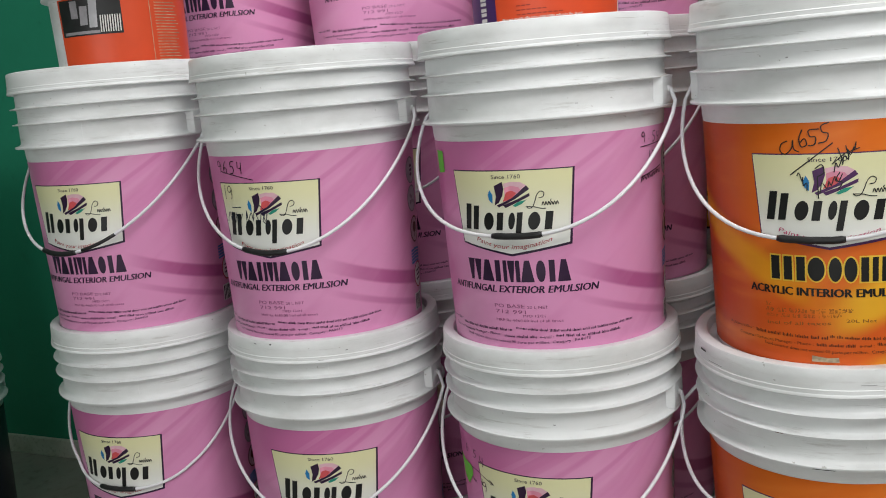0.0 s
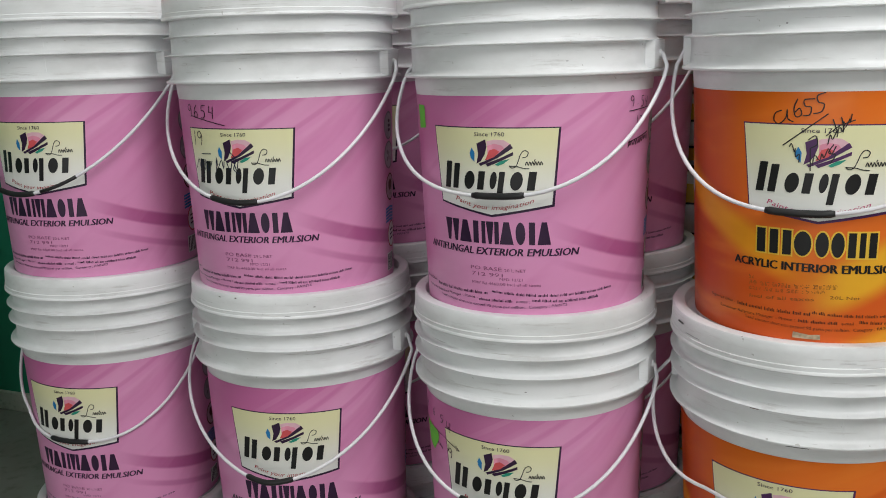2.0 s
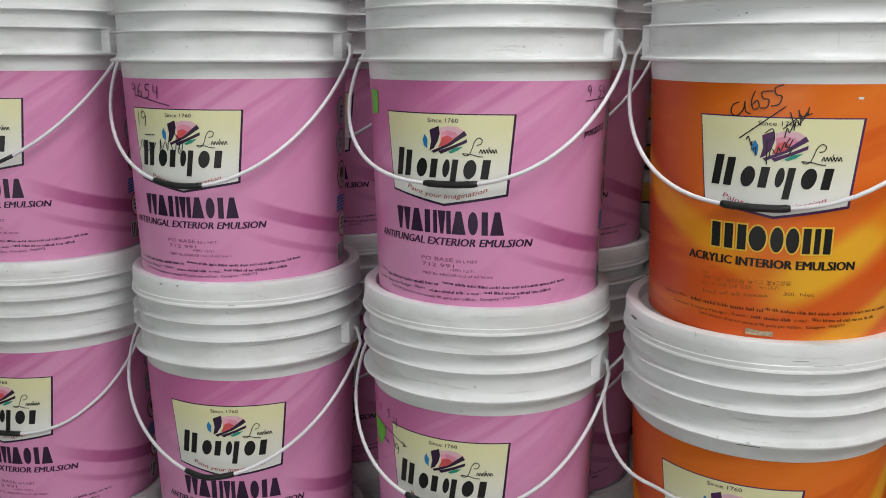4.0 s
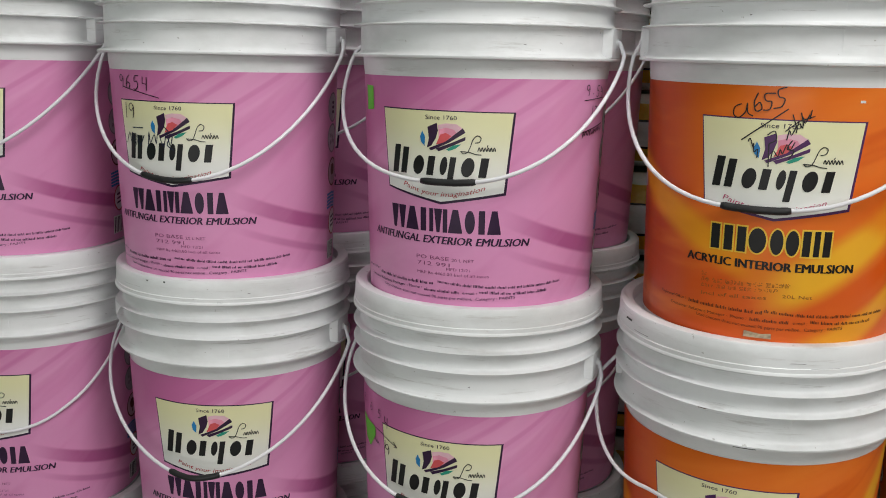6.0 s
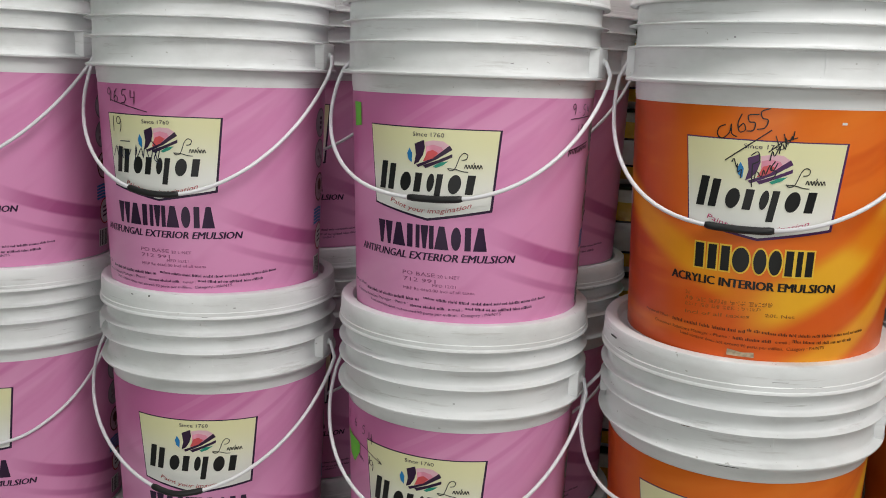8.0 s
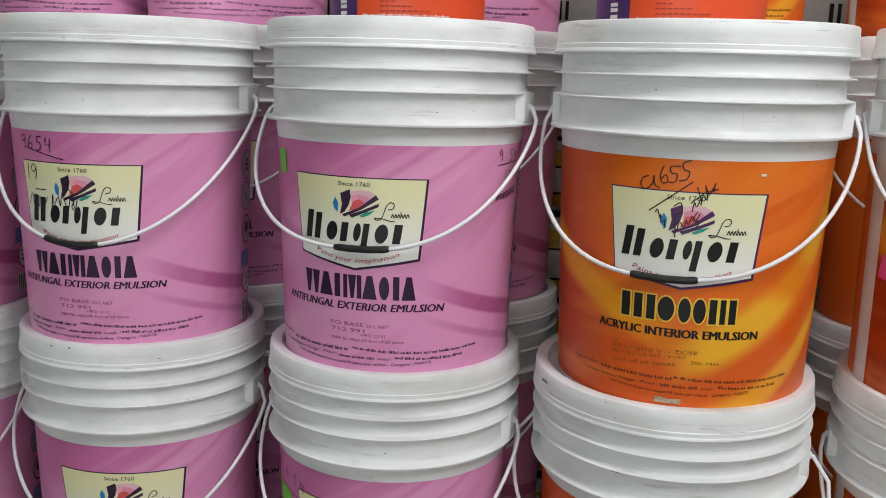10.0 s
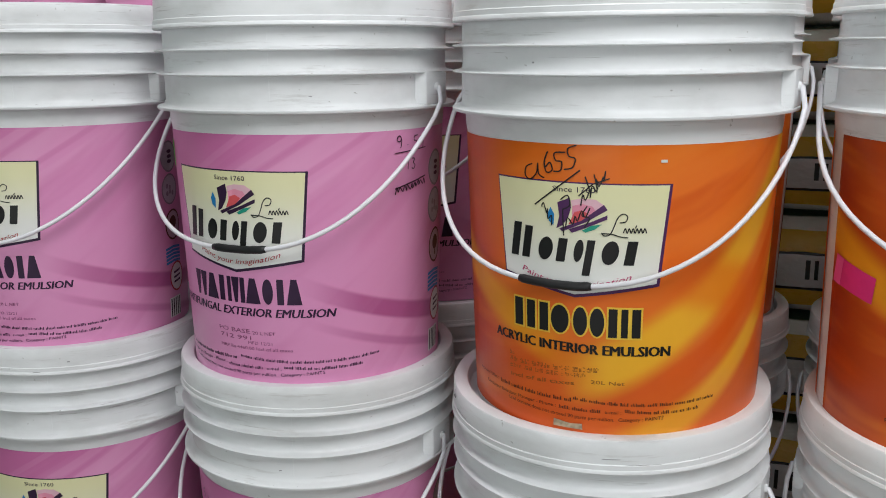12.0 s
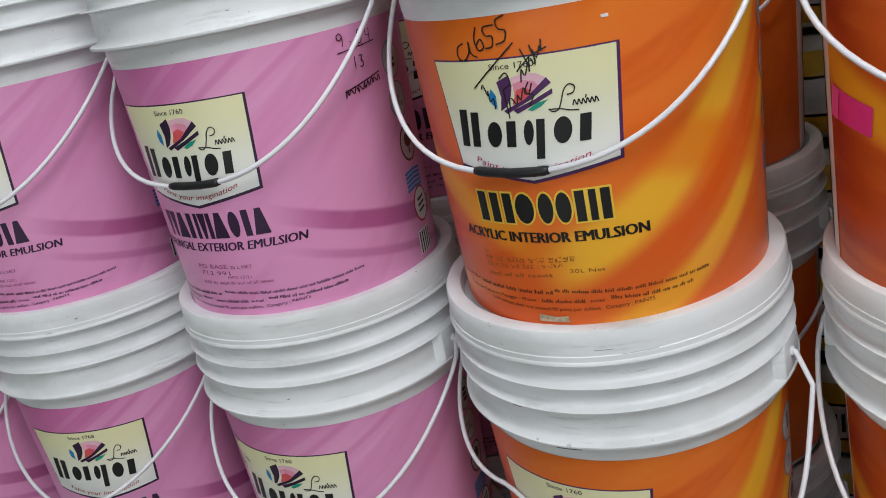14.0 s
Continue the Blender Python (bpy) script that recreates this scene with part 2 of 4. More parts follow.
GLOW.node_tree.nodes["Principled BSDF"].inputs["Emission Color"].default_value = (1, 0.98, 0.95, 1)
GLOW.node_tree.nodes["Principled BSDF"].inputs["Emission Strength"].default_value = 6.0


def panel_paper():
    """Cream at the head of the panel, white at its foot: a printed fade."""
    k = Mat("cream_panel_print", 0.36)
    s, h = label_base(k)
    c = k.mix((h * 1.0).step(-2.45, -1.65), (0.82, 0.83, 0.80), (0.80, 0.78, 0.46))
    k.colour(c)
    k.rough(k.noise(40.0, 4) * 0.15 + 0.28)
    return k.m


CREAM = panel_paper()


# ---- building helpers ----
def mesh_of(name, bm, material, smooth=True):
    me = bpy.data.meshes.new(name)
    bm.to_mesh(me)
    bm.free()
    me.materials.append(material)
    if smooth:
        me.polygons.foreach_set("use_smooth", [True] * len(me.polygons))
    return me


def place(name, me, parent=None, label="", m=None):
    ob = new(name, me)
    if parent is not None:
        ob.parent = parent
    if m is not None:
        ob.matrix_local = m
    return tagged(ob, label)


def part(name, bm, material, parent, label="", smooth=True):
    return place(name, mesh_of(name, bm, material, smooth), parent, label)


def lathe(profile, turns=72, closed=False):
    """A surface of revolution round z from (radius, height) pairs."""
    bm = bmesh.new()
    rings = []
    for r, z in profile:
        if r < 1e-6:
            rings.append([bm.verts.new((0, 0, z))])
        else:
            rings.append([bm.verts.new((r * math.sin(2 * math.pi * k / turns), -r * math.cos(2 * math.pi * k / turns), z)) for k in range(turns)])
    pairs = list(zip(rings, rings[1:] + rings[:1] if closed else rings[1:]))
    for a, b in pairs:
        for k in range(turns):
            j = (k + 1) % turns
            if len(a) == 1 and len(b) > 1:
                bm.faces.new((a[0], b[j], b[k]))
            elif len(b) == 1 and len(a) > 1:
                bm.faces.new((a[k], a[j], b[0]))
            elif len(a) > 1:
                bm.faces.new((a[k], a[j], b[j], b[k]))
    bmesh.ops.recalc_face_normals(bm, faces=bm.faces)
    return bm


def sharpen(me, angle=35):
    me.set_sharp_from_angle(angle=radians(angle))
    return me


def box_bm(x0, x1, y0, y1, z0, z1, bevel=0.0, segments=2):
    bm = bmesh.new()
    bmesh.ops.create_cube(bm, size=1.0)
    for v in bm.verts:
        v.co = Vector((x0 + (v.co.x + 0.5) * (x1 - x0), y0 + (v.co.y + 0.5) * (y1 - y0), z0 + (v.co.z + 0.5) * (z1 - z0)))
    if bevel:
        bmesh.ops.bevel(bm, geom=list(bm.edges), offset=bevel, segments=segments, affect="EDGES", profile=0.6)
    return bm


def tube_bm(points, radius, sides=10, cap=True):
    """A round rod along points."""
    bm = bmesh.new()
    pts = [Vector(p) for p in points]
    rings = []
    side = None
    for n, p in enumerate(pts):
        ahead = (pts[min(n + 1, len(pts) - 1)] - pts[max(n - 1, 0)]).normalized()
        if side is None:
            side = ahead.orthogonal().normalized()
        side = (side - ahead * side.dot(ahead)).normalized()
        up = ahead.cross(side)
        r = radius[n] if isinstance(radius, (list, tuple)) else radius
        rings.append([bm.verts.new(p + r * (math.cos(a) * side + math.sin(a) * up)) for a in (2 * math.pi * k / sides for k in range(sides))])
    for a, b in zip(rings, rings[1:]):
        for k in range(sides):
            bm.faces.new((a[k], a[(k + 1) % sides], b[(k + 1) % sides], b[k]))
    if cap:
        bm.faces.new(rings[0][::-1])
        bm.faces.new(rings[-1])
    bmesh.ops.recalc_face_normals(bm, faces=bm.faces)
    return bm


# ---- prints: flat shapes in millimetres (s round the wall, h below the lid top), wrapped on the cone ----
ARC = 0.139


def wall_radius(h):
    return 0.1435 + 0.0323 * (h + 0.126)


def wrapped(bm, lift, radius=wall_radius, arc=ARC):
    """Bends a flat print in the plane z = 0 (millimetres) round the wall, lift metres proud of it."""
    xs = [v.co.x for v in bm.verts]
    cut = math.ceil(min(xs) / 7.0) * 7.0
    while cut < max(xs):
        bmesh.ops.bisect_plane(bm, geom=[*bm.verts, *bm.edges, *bm.faces], plane_co=(cut, 0, 0), plane_no=(1, 0, 0))
        cut += 7.0
    uv = bm.loops.layers.uv.new("flat")
    for f in bm.faces:
        for loop in f.loops:
            loop[uv].uv = (loop.vert.co.x / 100, loop.vert.co.y / 100)
    for v in bm.verts:
        s, h = v.co.x / 1000, v.co.y / 1000
        r = radius(h) + lift + v.co.z / 1000
        v.co = Vector((r * math.sin(s / arc), -r * math.cos(s / arc), h))
    return bm


def poly(*points):
    bm = bmesh.new()
    bm.faces.new([bm.verts.new((x, y, 0)) for x, y in points])
    bmesh.ops.recalc_face_normals(bm, faces=bm.faces)
    if bm.faces[:][0].normal.z < 0:
        bmesh.ops.reverse_faces(bm, faces=bm.faces)
    return bm


def add_poly(bm, points):
    vs = [bm.verts.new((x, y, 0)) for x, y in points]
    area = sum(a[0] * b[1] - b[0] * a[1] for a, b in zip(points, [*points[1:], points[0]]))
    bm.faces.new(vs if area > 0 else vs[::-1])


def disc(cx, cy, rx, ry, n=28):
    return [(cx + rx * math.cos(2 * math.pi * k / n), cy + ry * math.sin(2 * math.pi * k / n)) for k in range(n)]


def ring_bm(cx, cy, rx, ry, w, n=32):
    bm = bmesh.new()
    a, b = ([bm.verts.new((x, y, 0)) for x, y in disc(cx, cy, rx - k, ry - k, n)] for k in (0, w))
    for k in range(n):
        bm.faces.new((a[k], a[(k + 1) % n], b[(k + 1) % n], b[k]))
    return bm


def bars(rows):
    """Bars given as (left, foot, right, head, slant) in one flat mesh."""
    bm = bmesh.new()
    for x0, y0, x1, y1, slant in rows:
        add_poly(bm, [(x0, y0), (x1, y0), (x1 + slant, y1), (x0 + slant, y1)])
    return bm


def word_bars(left, right, foot, height, rng, bow=0.0):
    """A line of unreadable small print as plain thin bars in word-long runs."""
    rows, x = [], left
    while x < right - height:
        for _ in range(rng.randint(3, 10)):
            if x > right:
                break
            w = height * rng.uniform(0.13, 0.27)
            lift = bow * ((2 * (x - left) / (right - left) - 1) ** 2)
            rows.append((x, foot + lift, x + w, foot + lift + height * rng.choice((0.48, 0.5, 0.72)), 0.0))
            x += w + height * 0.15
        x += height * 0.4
    return bars(rows)


def dots(left, right, foot, height, rng):
    """A row of dotted code print that cannot be read: specks in letter-wide clumps."""
    rows, x = [], left
    while x < right:
        for _ in range(rng.randint(2, 4)):
            for k in range(4):
                if rng.random() < 0.62:
                    y = foot + height * k / 4
                    rows.append((x, y, x + 0.85, y + height * 0.17, 0.1))
            x += 1.15
        x += rng.choice((1.0, 1.2, 3.2))
    return bars(rows)


def slope(bm, x0, rise):
    """The print tilted up from x0 on."""
    for v in bm.verts:
        v.co.y += (v.co.x - x0) * rise
    return bm


def text_bm(body, size, x, y, align="LEFT", width=None, shear=0.0, bold=0.0, bow=0.0):
    """Lettering as a flat mesh in millimetres; width stretches it to fit; bow bends its baseline into an arc."""
    curve = bpy.data.curves.new("lettering", "FONT")
    curve.body, curve.size, curve.resolution_u, curve.shear, curve.offset = body, size, 2, shear, bold
    ob = new("lettering", curve)
    me = bpy.data.meshes.new_from_object(ob.evaluated_get(bpy.context.evaluated_depsgraph_get()))
    bm = bmesh.new()
    bm.from_mesh(me)
    bpy.data.objects.remove(ob)
    bpy.data.curves.remove(curve)
    bpy.data.meshes.remove(me)
    lo, hi = min(v.co.x for v in bm.verts), max(v.co.x for v in bm.verts)
    scale = width / (hi - lo) if width else 1.0
    start = {"LEFT": 0.0, "CENTER": -0.5, "RIGHT": -1.0}[align] * (hi - lo) * scale
    for v in bm.verts:
        u = (v.co.x - lo) / (hi - lo)
        v.co = Vector((x + start + (v.co.x - lo) * scale, y + v.co.y + bow * (2 * u - 1) ** 2, 0))
    return bm


def pen_bm(lines, w=1.3):
    """Pen strokes: each line a list of (x, y), drawn as a ribbon w wide."""
    bm = bmesh.new()
    for line in lines:
        pts = [Vector((x, y, 0)) for x, y in line]
        last = None
        for n, p in enumerate(pts):
            d = (pts[min(n + 1, len(pts) - 1)] - pts[max(n - 1, 0)]).normalized()
            side = Vector((-d.y, d.x, 0)) * w / 2
            now = (bm.verts.new(p + side), bm.verts.new(p - side))
            if last:
                bm.faces.new((last[1], now[1], now[0], last[0]))
            last = now
    return bm


DIGITS = {
    "9": [[(0.75, 0.75), (0.5, 0.98), (0.2, 0.85), (0.2, 0.6), (0.5, 0.5), (0.75, 0.72), (0.72, 0.3), (0.6, 0.0)]],
    "6": [[(0.65, 1.0), (0.3, 0.7), (0.15, 0.3), (0.35, 0.02), (0.65, 0.12), (0.68, 0.38), (0.4, 0.48), (0.2, 0.3)]],
    "5": [[(0.85, 1.0), (0.35, 0.97), (0.28, 0.6), (0.6, 0.58), (0.72, 0.3), (0.5, 0.03), (0.12, 0.05)]],
    "4": [[(0.25, 1.0), (0.2, 0.5), (0.7, 0.45)], [(0.72, 0.95), (0.62, 0.0)]],
    "1": [[(0.5, 1.0), (0.45, 0.0)]],
    "3": [[(0.2, 0.95), (0.65, 0.9), (0.4, 0.55), (0.7, 0.35), (0.5, 0.02), (0.15, 0.08)]],
    ".": [[(0.45, 0.3), (0.5, 0.2)]],
}


def flow(points, n=5):
    """A smooth line through points."""
    pts = [points[0], *points, points[-1]]
    out = []
    for p, q, r, w in zip(pts, pts[1:], pts[2:], pts[3:]):
        for k in range(n):
            t = k / n
            out.append(tuple(0.5 * (2 * q[i] + (r[i] - p[i]) * t + (2 * p[i] - 5 * q[i] + 4 * r[i] - w[i]) * t * t + (3 * q[i] - p[i] - 3 * r[i] + w[i]) * t ** 3) for i in (0, 1)))
    return [*out, tuple(points[-1])]


def written(text, x, y, size, pitch, rise=0.0, turn=0.0):
    """Handwritten digits as pen lines from (x, y)."""
    lines = []
    ca, sa = math.cos(turn), math.sin(turn)
    for n, ch in enumerate(text):
        for line in DIGITS[ch]:
            pts = flow(line, 4) if len(line) > 3 else line
            lines.append([(x + n * pitch * ca + (a * size * 0.8 * ca - b * size * sa), y + n * pitch * sa + n * rise + (a * size * 0.8 * sa + b * size * ca)) for a, b in pts])
    return lines


def scrawl(x0, y0, x1, y1, n, amp, rng):
    """A hasty zigzag between two points."""
    pts = []
    for k in range(n + 1):
        f = k / n
        pts.append((x0 + (x1 - x0) * f + rng.uniform(-1, 1) * amp * 0.3, y0 + (y1 - y0) * f + (amp if k % 2 else -amp) * rng.uniform(0.5, 1.0)))
    return flow(pts, 3)


# ---- the room ----
def structure(name, bm, material, label, smooth=False):
    ob = new(name, mesh_of(name, bm, material, smooth))
    return tagged(ob, label, "room", kind="structure")


ROOM = (-3.6, 2.6, -3.0, 1.97, 2.8)
x0, x1, y0, y1, top = ROOM
structure("floor", box_bm(x0 - 0.15, x1 + 0.15, y0 - 0.15, y1 + 0.15, -0.12, 0.0), FLOOR, "stained grey cement floor of the store")
# ceiling, east and south walls are unseen, kept pale to bounce light
structure("ceiling", box_bm(x0 - 0.15, x1 + 0.15, y0 - 0.15, y1 + 0.15, top, top + 0.12), PLASTER, "assumed pale plastered ceiling, out of view")
structure("wall_north", box_bm(x0 - 0.15, x1 + 0.15, y1, y1 + 0.15, 0.0, top), GREEN, "green gloss-painted wall behind the stacked buckets")
structure("wall_west", box_bm(x0 - 0.15, x0, y0, y1, 0.0, top), GREEN, "green gloss-painted side wall")
structure("wall_east", box_bm(x1, x1 + 0.15, y0, y1, 0.0, top), PLASTER, "assumed plastered side wall, out of view")
bm = box_bm(x0 - 0.15, -2.0, y0 - 0.15, y0, 0.0, top)
for b in (box_bm(0.8, x1 + 0.15, y0 - 0.15, y0, 0.0, top), box_bm(-2.0, 0.8, y0 - 0.15, y0, 2.35, top)):
    me = bpy.data.meshes.new("piece")
    b.to_mesh(me)
    bm.from_mesh(me)
structure("wall_south", bm, PLASTER, "assumed plastered wall with a wide opening, out of view")
structure("baseboard", box_bm(x0, x1, y1 - 0.014, y1 - 0.001, 0.0, 0.062, 0.004), SKIRT, "pale stone skirting with a worn top edge")


def tube_light(x, y, z, turn):
    lamp = tagged(new("tube_light"), "assumed white fluorescent tube light hung from the ceiling, out of view", "lamp", "ceiling tube lights")
    lamp.matrix_world = pose(x, y, z, 0, 0, turn)
    part("housing", box_bm(-0.03, 0.03, -0.62, 0.62, 0.035, 0.08, 0.006), PAPER, lamp)
    part("tube", tube_bm([(0, -0.59, 0.02), (0, 0.59, 0.02)], 0.013), GLOW, lamp, "glowing glass tube")
    for side in (-0.4, 0.4):
        part("hanger", tube_bm([(0, side, 0.078), (0, side, 2.8 - z)], 0.004), STEEL_GREY, lamp)


# twin tube bodies added out of view to suit the broad key lamp
for side in (-0.25, 0.25):
    tube_light(0.83 + 0.72 * side, -0.08 + 0.69 * side, 2.56, 43.6)
# unseen body that goes with the overhead fill
tube_light(-0.25, 0.85, 2.68, 90)

# ---- paint buckets ----
HIGH = 0.387          # foot to lid top
PITCH = 0.3775        # from tier to tier, each foot sunk in the lid below
TURNS = 80


def tub_mesh(name, wall, body=WHITE):
    """Tub with two thin rings, a deep flange and a tapered wall, heights from the lid top."""
    p = [(0.0, -0.379), (0.100, -0.379), (0.124, -0.378), (0.126, -0.387), (0.1325, -0.387), (0.1345, -0.384),
         (wall(-0.3745) - 0.0006, -0.3745), (wall(-0.30) - 0.0006, -0.30), (wall(-0.20) - 0.0006, -0.20), (wall(-0.128) - 0.0006, -0.128), (0.1440, -0.120), (0.1446, -0.1085), (0.1455, -0.1065),
         (0.1540, -0.1072), (0.1562, -0.1068), (0.1568, -0.1058), (0.1567, -0.1042), (0.1552, -0.1032), (0.1508, -0.1022), (0.1487, -0.1006), (0.1478, -0.0980), (0.1476, -0.0930), (0.1476, -0.0745), (0.1482, -0.0732),
         (0.1545, -0.0726), (0.1559, -0.0722), (0.1561, -0.0714), (0.1546, -0.0708), (0.1502, -0.0701), (0.1480, -0.0692), (0.1471, -0.0674), (0.1469, -0.0630), (0.1468, -0.0515), (0.1474, -0.0504),
         (0.1545, -0.0500), (0.1559, -0.0496), (0.1561, -0.0488), (0.1546, -0.0482), (0.1502, -0.0475), (0.1482, -0.0466), (0.1474, -0.0448), (0.1472, -0.0405), (0.1472, -0.0180), (0.1420, -0.0160), (0.1400, -0.0300)]
    bm = lathe(p, TURNS)
    for z0, z1, r in ((-0.0410, -0.0290, 0.1472), (-0.0640, -0.0500, 0.1467), (-0.0960, -0.0735, 0.1477)):
        for turn in (22, 202):
            seam = box_bm(-0.0004, 0.0004, -r - 0.0003, -r + 0.002, z0, z1)
            seam.transform(Matrix.Rotation(radians(turn), 4, "Z"))
            me = bpy.data.meshes.new("seam")
            seam.to_mesh(me)
            bm.from_mesh(me)
            seam.free()
    return sharpen(mesh_of(name, bm, body), 45)


def lid_mesh(name):
    """Snap lid: rolled skirt, raised rim and a sunk disc on which the next bucket stands."""
    p = [(0.0, -0.0095), (0.120, -0.0095), (0.1365, -0.0095), (0.1378, -0.0085), (0.1384, -0.0010), (0.1400, 0.0021), (0.1430, 0.0029), (0.1500, 0.0028), (0.1526, 0.0021), (0.1536, 0.0004),
         (0.1541, -0.0100), (0.1545, -0.0192), (0.1552, -0.0199), (0.1554, -0.0241), (0.1562, -0.0250), (0.1564, -0.0274), (0.1553, -0.0286), (0.1500, -0.0288), (0.1486, -0.0270)]
    return sharpen(mesh_of(name, lathe(p, TURNS), LID), 38)


def ear_bm():
    """Box-shaped lug between the second ring and the flange, wider at its foot."""
    bm = box_bm(-0.025, 0.025, -0.1557, -0.145, -0.1035, -0.0715, 0.0015)
    for v in bm.verts:
        if v.co.y < -0.15:
            v.co.x *= 0.82
    return bm


def boss_bm():
    return tube_bm([(0, -0.150, -0.0865), (0, -0.1578, -0.0865)], [0.0048, 0.0042], 12)


TUB, LIDS = tub_mesh("tub", wall_radius), lid_mesh("lid")
EAR, BOSS = mesh_of("ear", ear_bm(), WHITE), mesh_of("boss", boss_bm(), WHITE)


def label_bm(s0=-222.0, s1=623.0, h0=-379.0, h1=-126.5, n=5):
    bm = bmesh.new()
    cols = 96
    grid = [[bm.verts.new((s0 + (s1 - s0) * i / cols, h0 + (h1 - h0) * j / n, 0)) for i in range(cols + 1)] for j in range(n + 1)]
    for a, b in zip(grid, grid[1:]):
        for i in range(cols):
            bm.faces.new((a[i], a[i + 1], b[i + 1], b[i]))
    return bm


def bold(bm, spread):
    """Heavier lettering: the strokes laid side by side, a hair apart in depth."""
    me = bpy.data.meshes.new("stroke")
    bm.to_mesh(me)
    for n, dx in enumerate((-spread, spread)):
        lot = len(bm.verts)
        bm.from_mesh(me)
        bm.verts.ensure_lookup_table()
        for v in bm.verts[lot:]:
            v.co += Vector((dx, 0, 0.03 * (n + 1)))
    return bm


def bend(bm, lift, name, material, smooth=True):
    return mesh_of(name, wrapped(bm, lift / 1000), material, smooth)


def shift(bm, dx, dy):
    for v in bm.verts:
        v.co.x += dx
        v.co.y += dy
    return bm


def emblem(fit, dark):
    """The mark on the panel, in plain shapes: blade, leaf, half discs and strokes."""
    out = []
    for m, lift, pts in (
        (BLUSH, 0.5, [(2, -197), (-1, -176), (8, -174), (19, -174.5), (27, -179.5), (16, -190)]),
        (ROSE, 0.6, [(0, -197), (0, -181), (8, -178.5), (17, -180.5), (20, -185), (12, -192)]),
        (CORAL, 0.7, [(-3, -197), (2, -186), (8, -184), (14, -187), (8, -193.5)]),
        (dark, 0.8, [(-13.5, -201), (-11, -190), (-12.8, -178.5), (-2, -173.8), (-0.8, -182), (-3, -190), (-8, -198)]),
        (BLUE, 0.8, [(-19, -183), (-15.5, -189), (-16.2, -199), (-20.5, -195), (-21.7, -189)]),
        (dark, 0.8, [(-11, -201), (8, -193), (26, -178.5), (29, -183), (12, -194), (-8.5, -203.5)]),
        (dark, 0.8, [(-3, -201), (14, -194.5), (29, -187.4), (29, -191), (14, -198), (0, -204)]),
        (TEAL, 0.8, [(8.5, -201.5), (16, -197), (25, -195.2), (19, -200), (11.5, -203)]),
    ):
        out.append(("emblem_shape", bend(fit(poly(*pts)), lift, "emblem_shape", m), ""))
    return out


def block_bm(left, right, foot, head):
    return bars([(left, foot, right, head, 0)])


def together(*pieces):
    """Several flat shapes in one mesh."""
    bm = bmesh.new()
    for p in pieces:
        me = bpy.data.meshes.new("shape")
        p.to_mesh(me)
        p.free()
        bm.from_mesh(me)
        bpy.data.meshes.remove(me)
    return bm


def lean_bm(bm, foot, slope=0.15):
    for v in bm.verts:
        v.co.x += (v.co.y - foot) * slope
    return bm


def pebble(left, right, foot, head):
    """A plain filled oval."""
    return poly(*disc((left + right) / 2, (foot + head) / 2, (right - left) / 2, (head - foot) / 2, 20))


def wedge_bm(left, right, foot, head, up=True):
    """A blunt wedge, its narrow end at the head or at the foot."""
    w = right - left
    a, b = (0.0, 0.31) if up else (0.31, 0.0)
    return poly((left + a * w, foot), (right - a * w, foot), (right - b * w, head), (left + b * w, head))


def brand_word(fit):
    """The maker's name as plain leaning blocks and filled ovals."""
    y, mid, top = -230.2, -209.4, -199.6
    shapes = ([block_bm(-60.5, -52, y, top), block_bm(-48, -40, y, top - 2)], [pebble(-32, -18.5, y, mid)], [block_bm(-14.4, -6.4, y, mid)],
              [pebble(0.2, 8.2, y + 1, mid), block_bm(10.2, 16.8, -240.8, mid)], [pebble(23.6, 37.4, y, mid)], [block_bm(43, 51.4, y, mid)])
    out = []
    for pieces in shapes:
        for k, p in enumerate(pieces):
            for v in p.verts:
                v.co.z = 0.04 * k
        bm = fit(lean_bm(together(*pieces), y))
        out.append(("brand_shape", bend(bm, 0.8, "brand_shape", BLACK), ""))
    return out


def script_word(fit):
    """The small script name as plain curls and strokes."""
    big = [(24.2, -202.5), (27, -205), (31.5, -203.5), (34.5, -197), (37, -190), (41, -186), (45, -188), (43.5, -192.5), (39, -193.5)]
    under = [(25, -203), (33, -203.5), (40, -205.5), (46, -206)]
    wave = [(42 + 1.55 * k, -202.4 + (4.2 if k % 2 else 0.2)) for k in range(13)]
    tall = [(51.5, -198), (52.5, -195.5)]
    return fit(pen_bm([flow(big), flow(under), flow(wave), tall], 0.95))


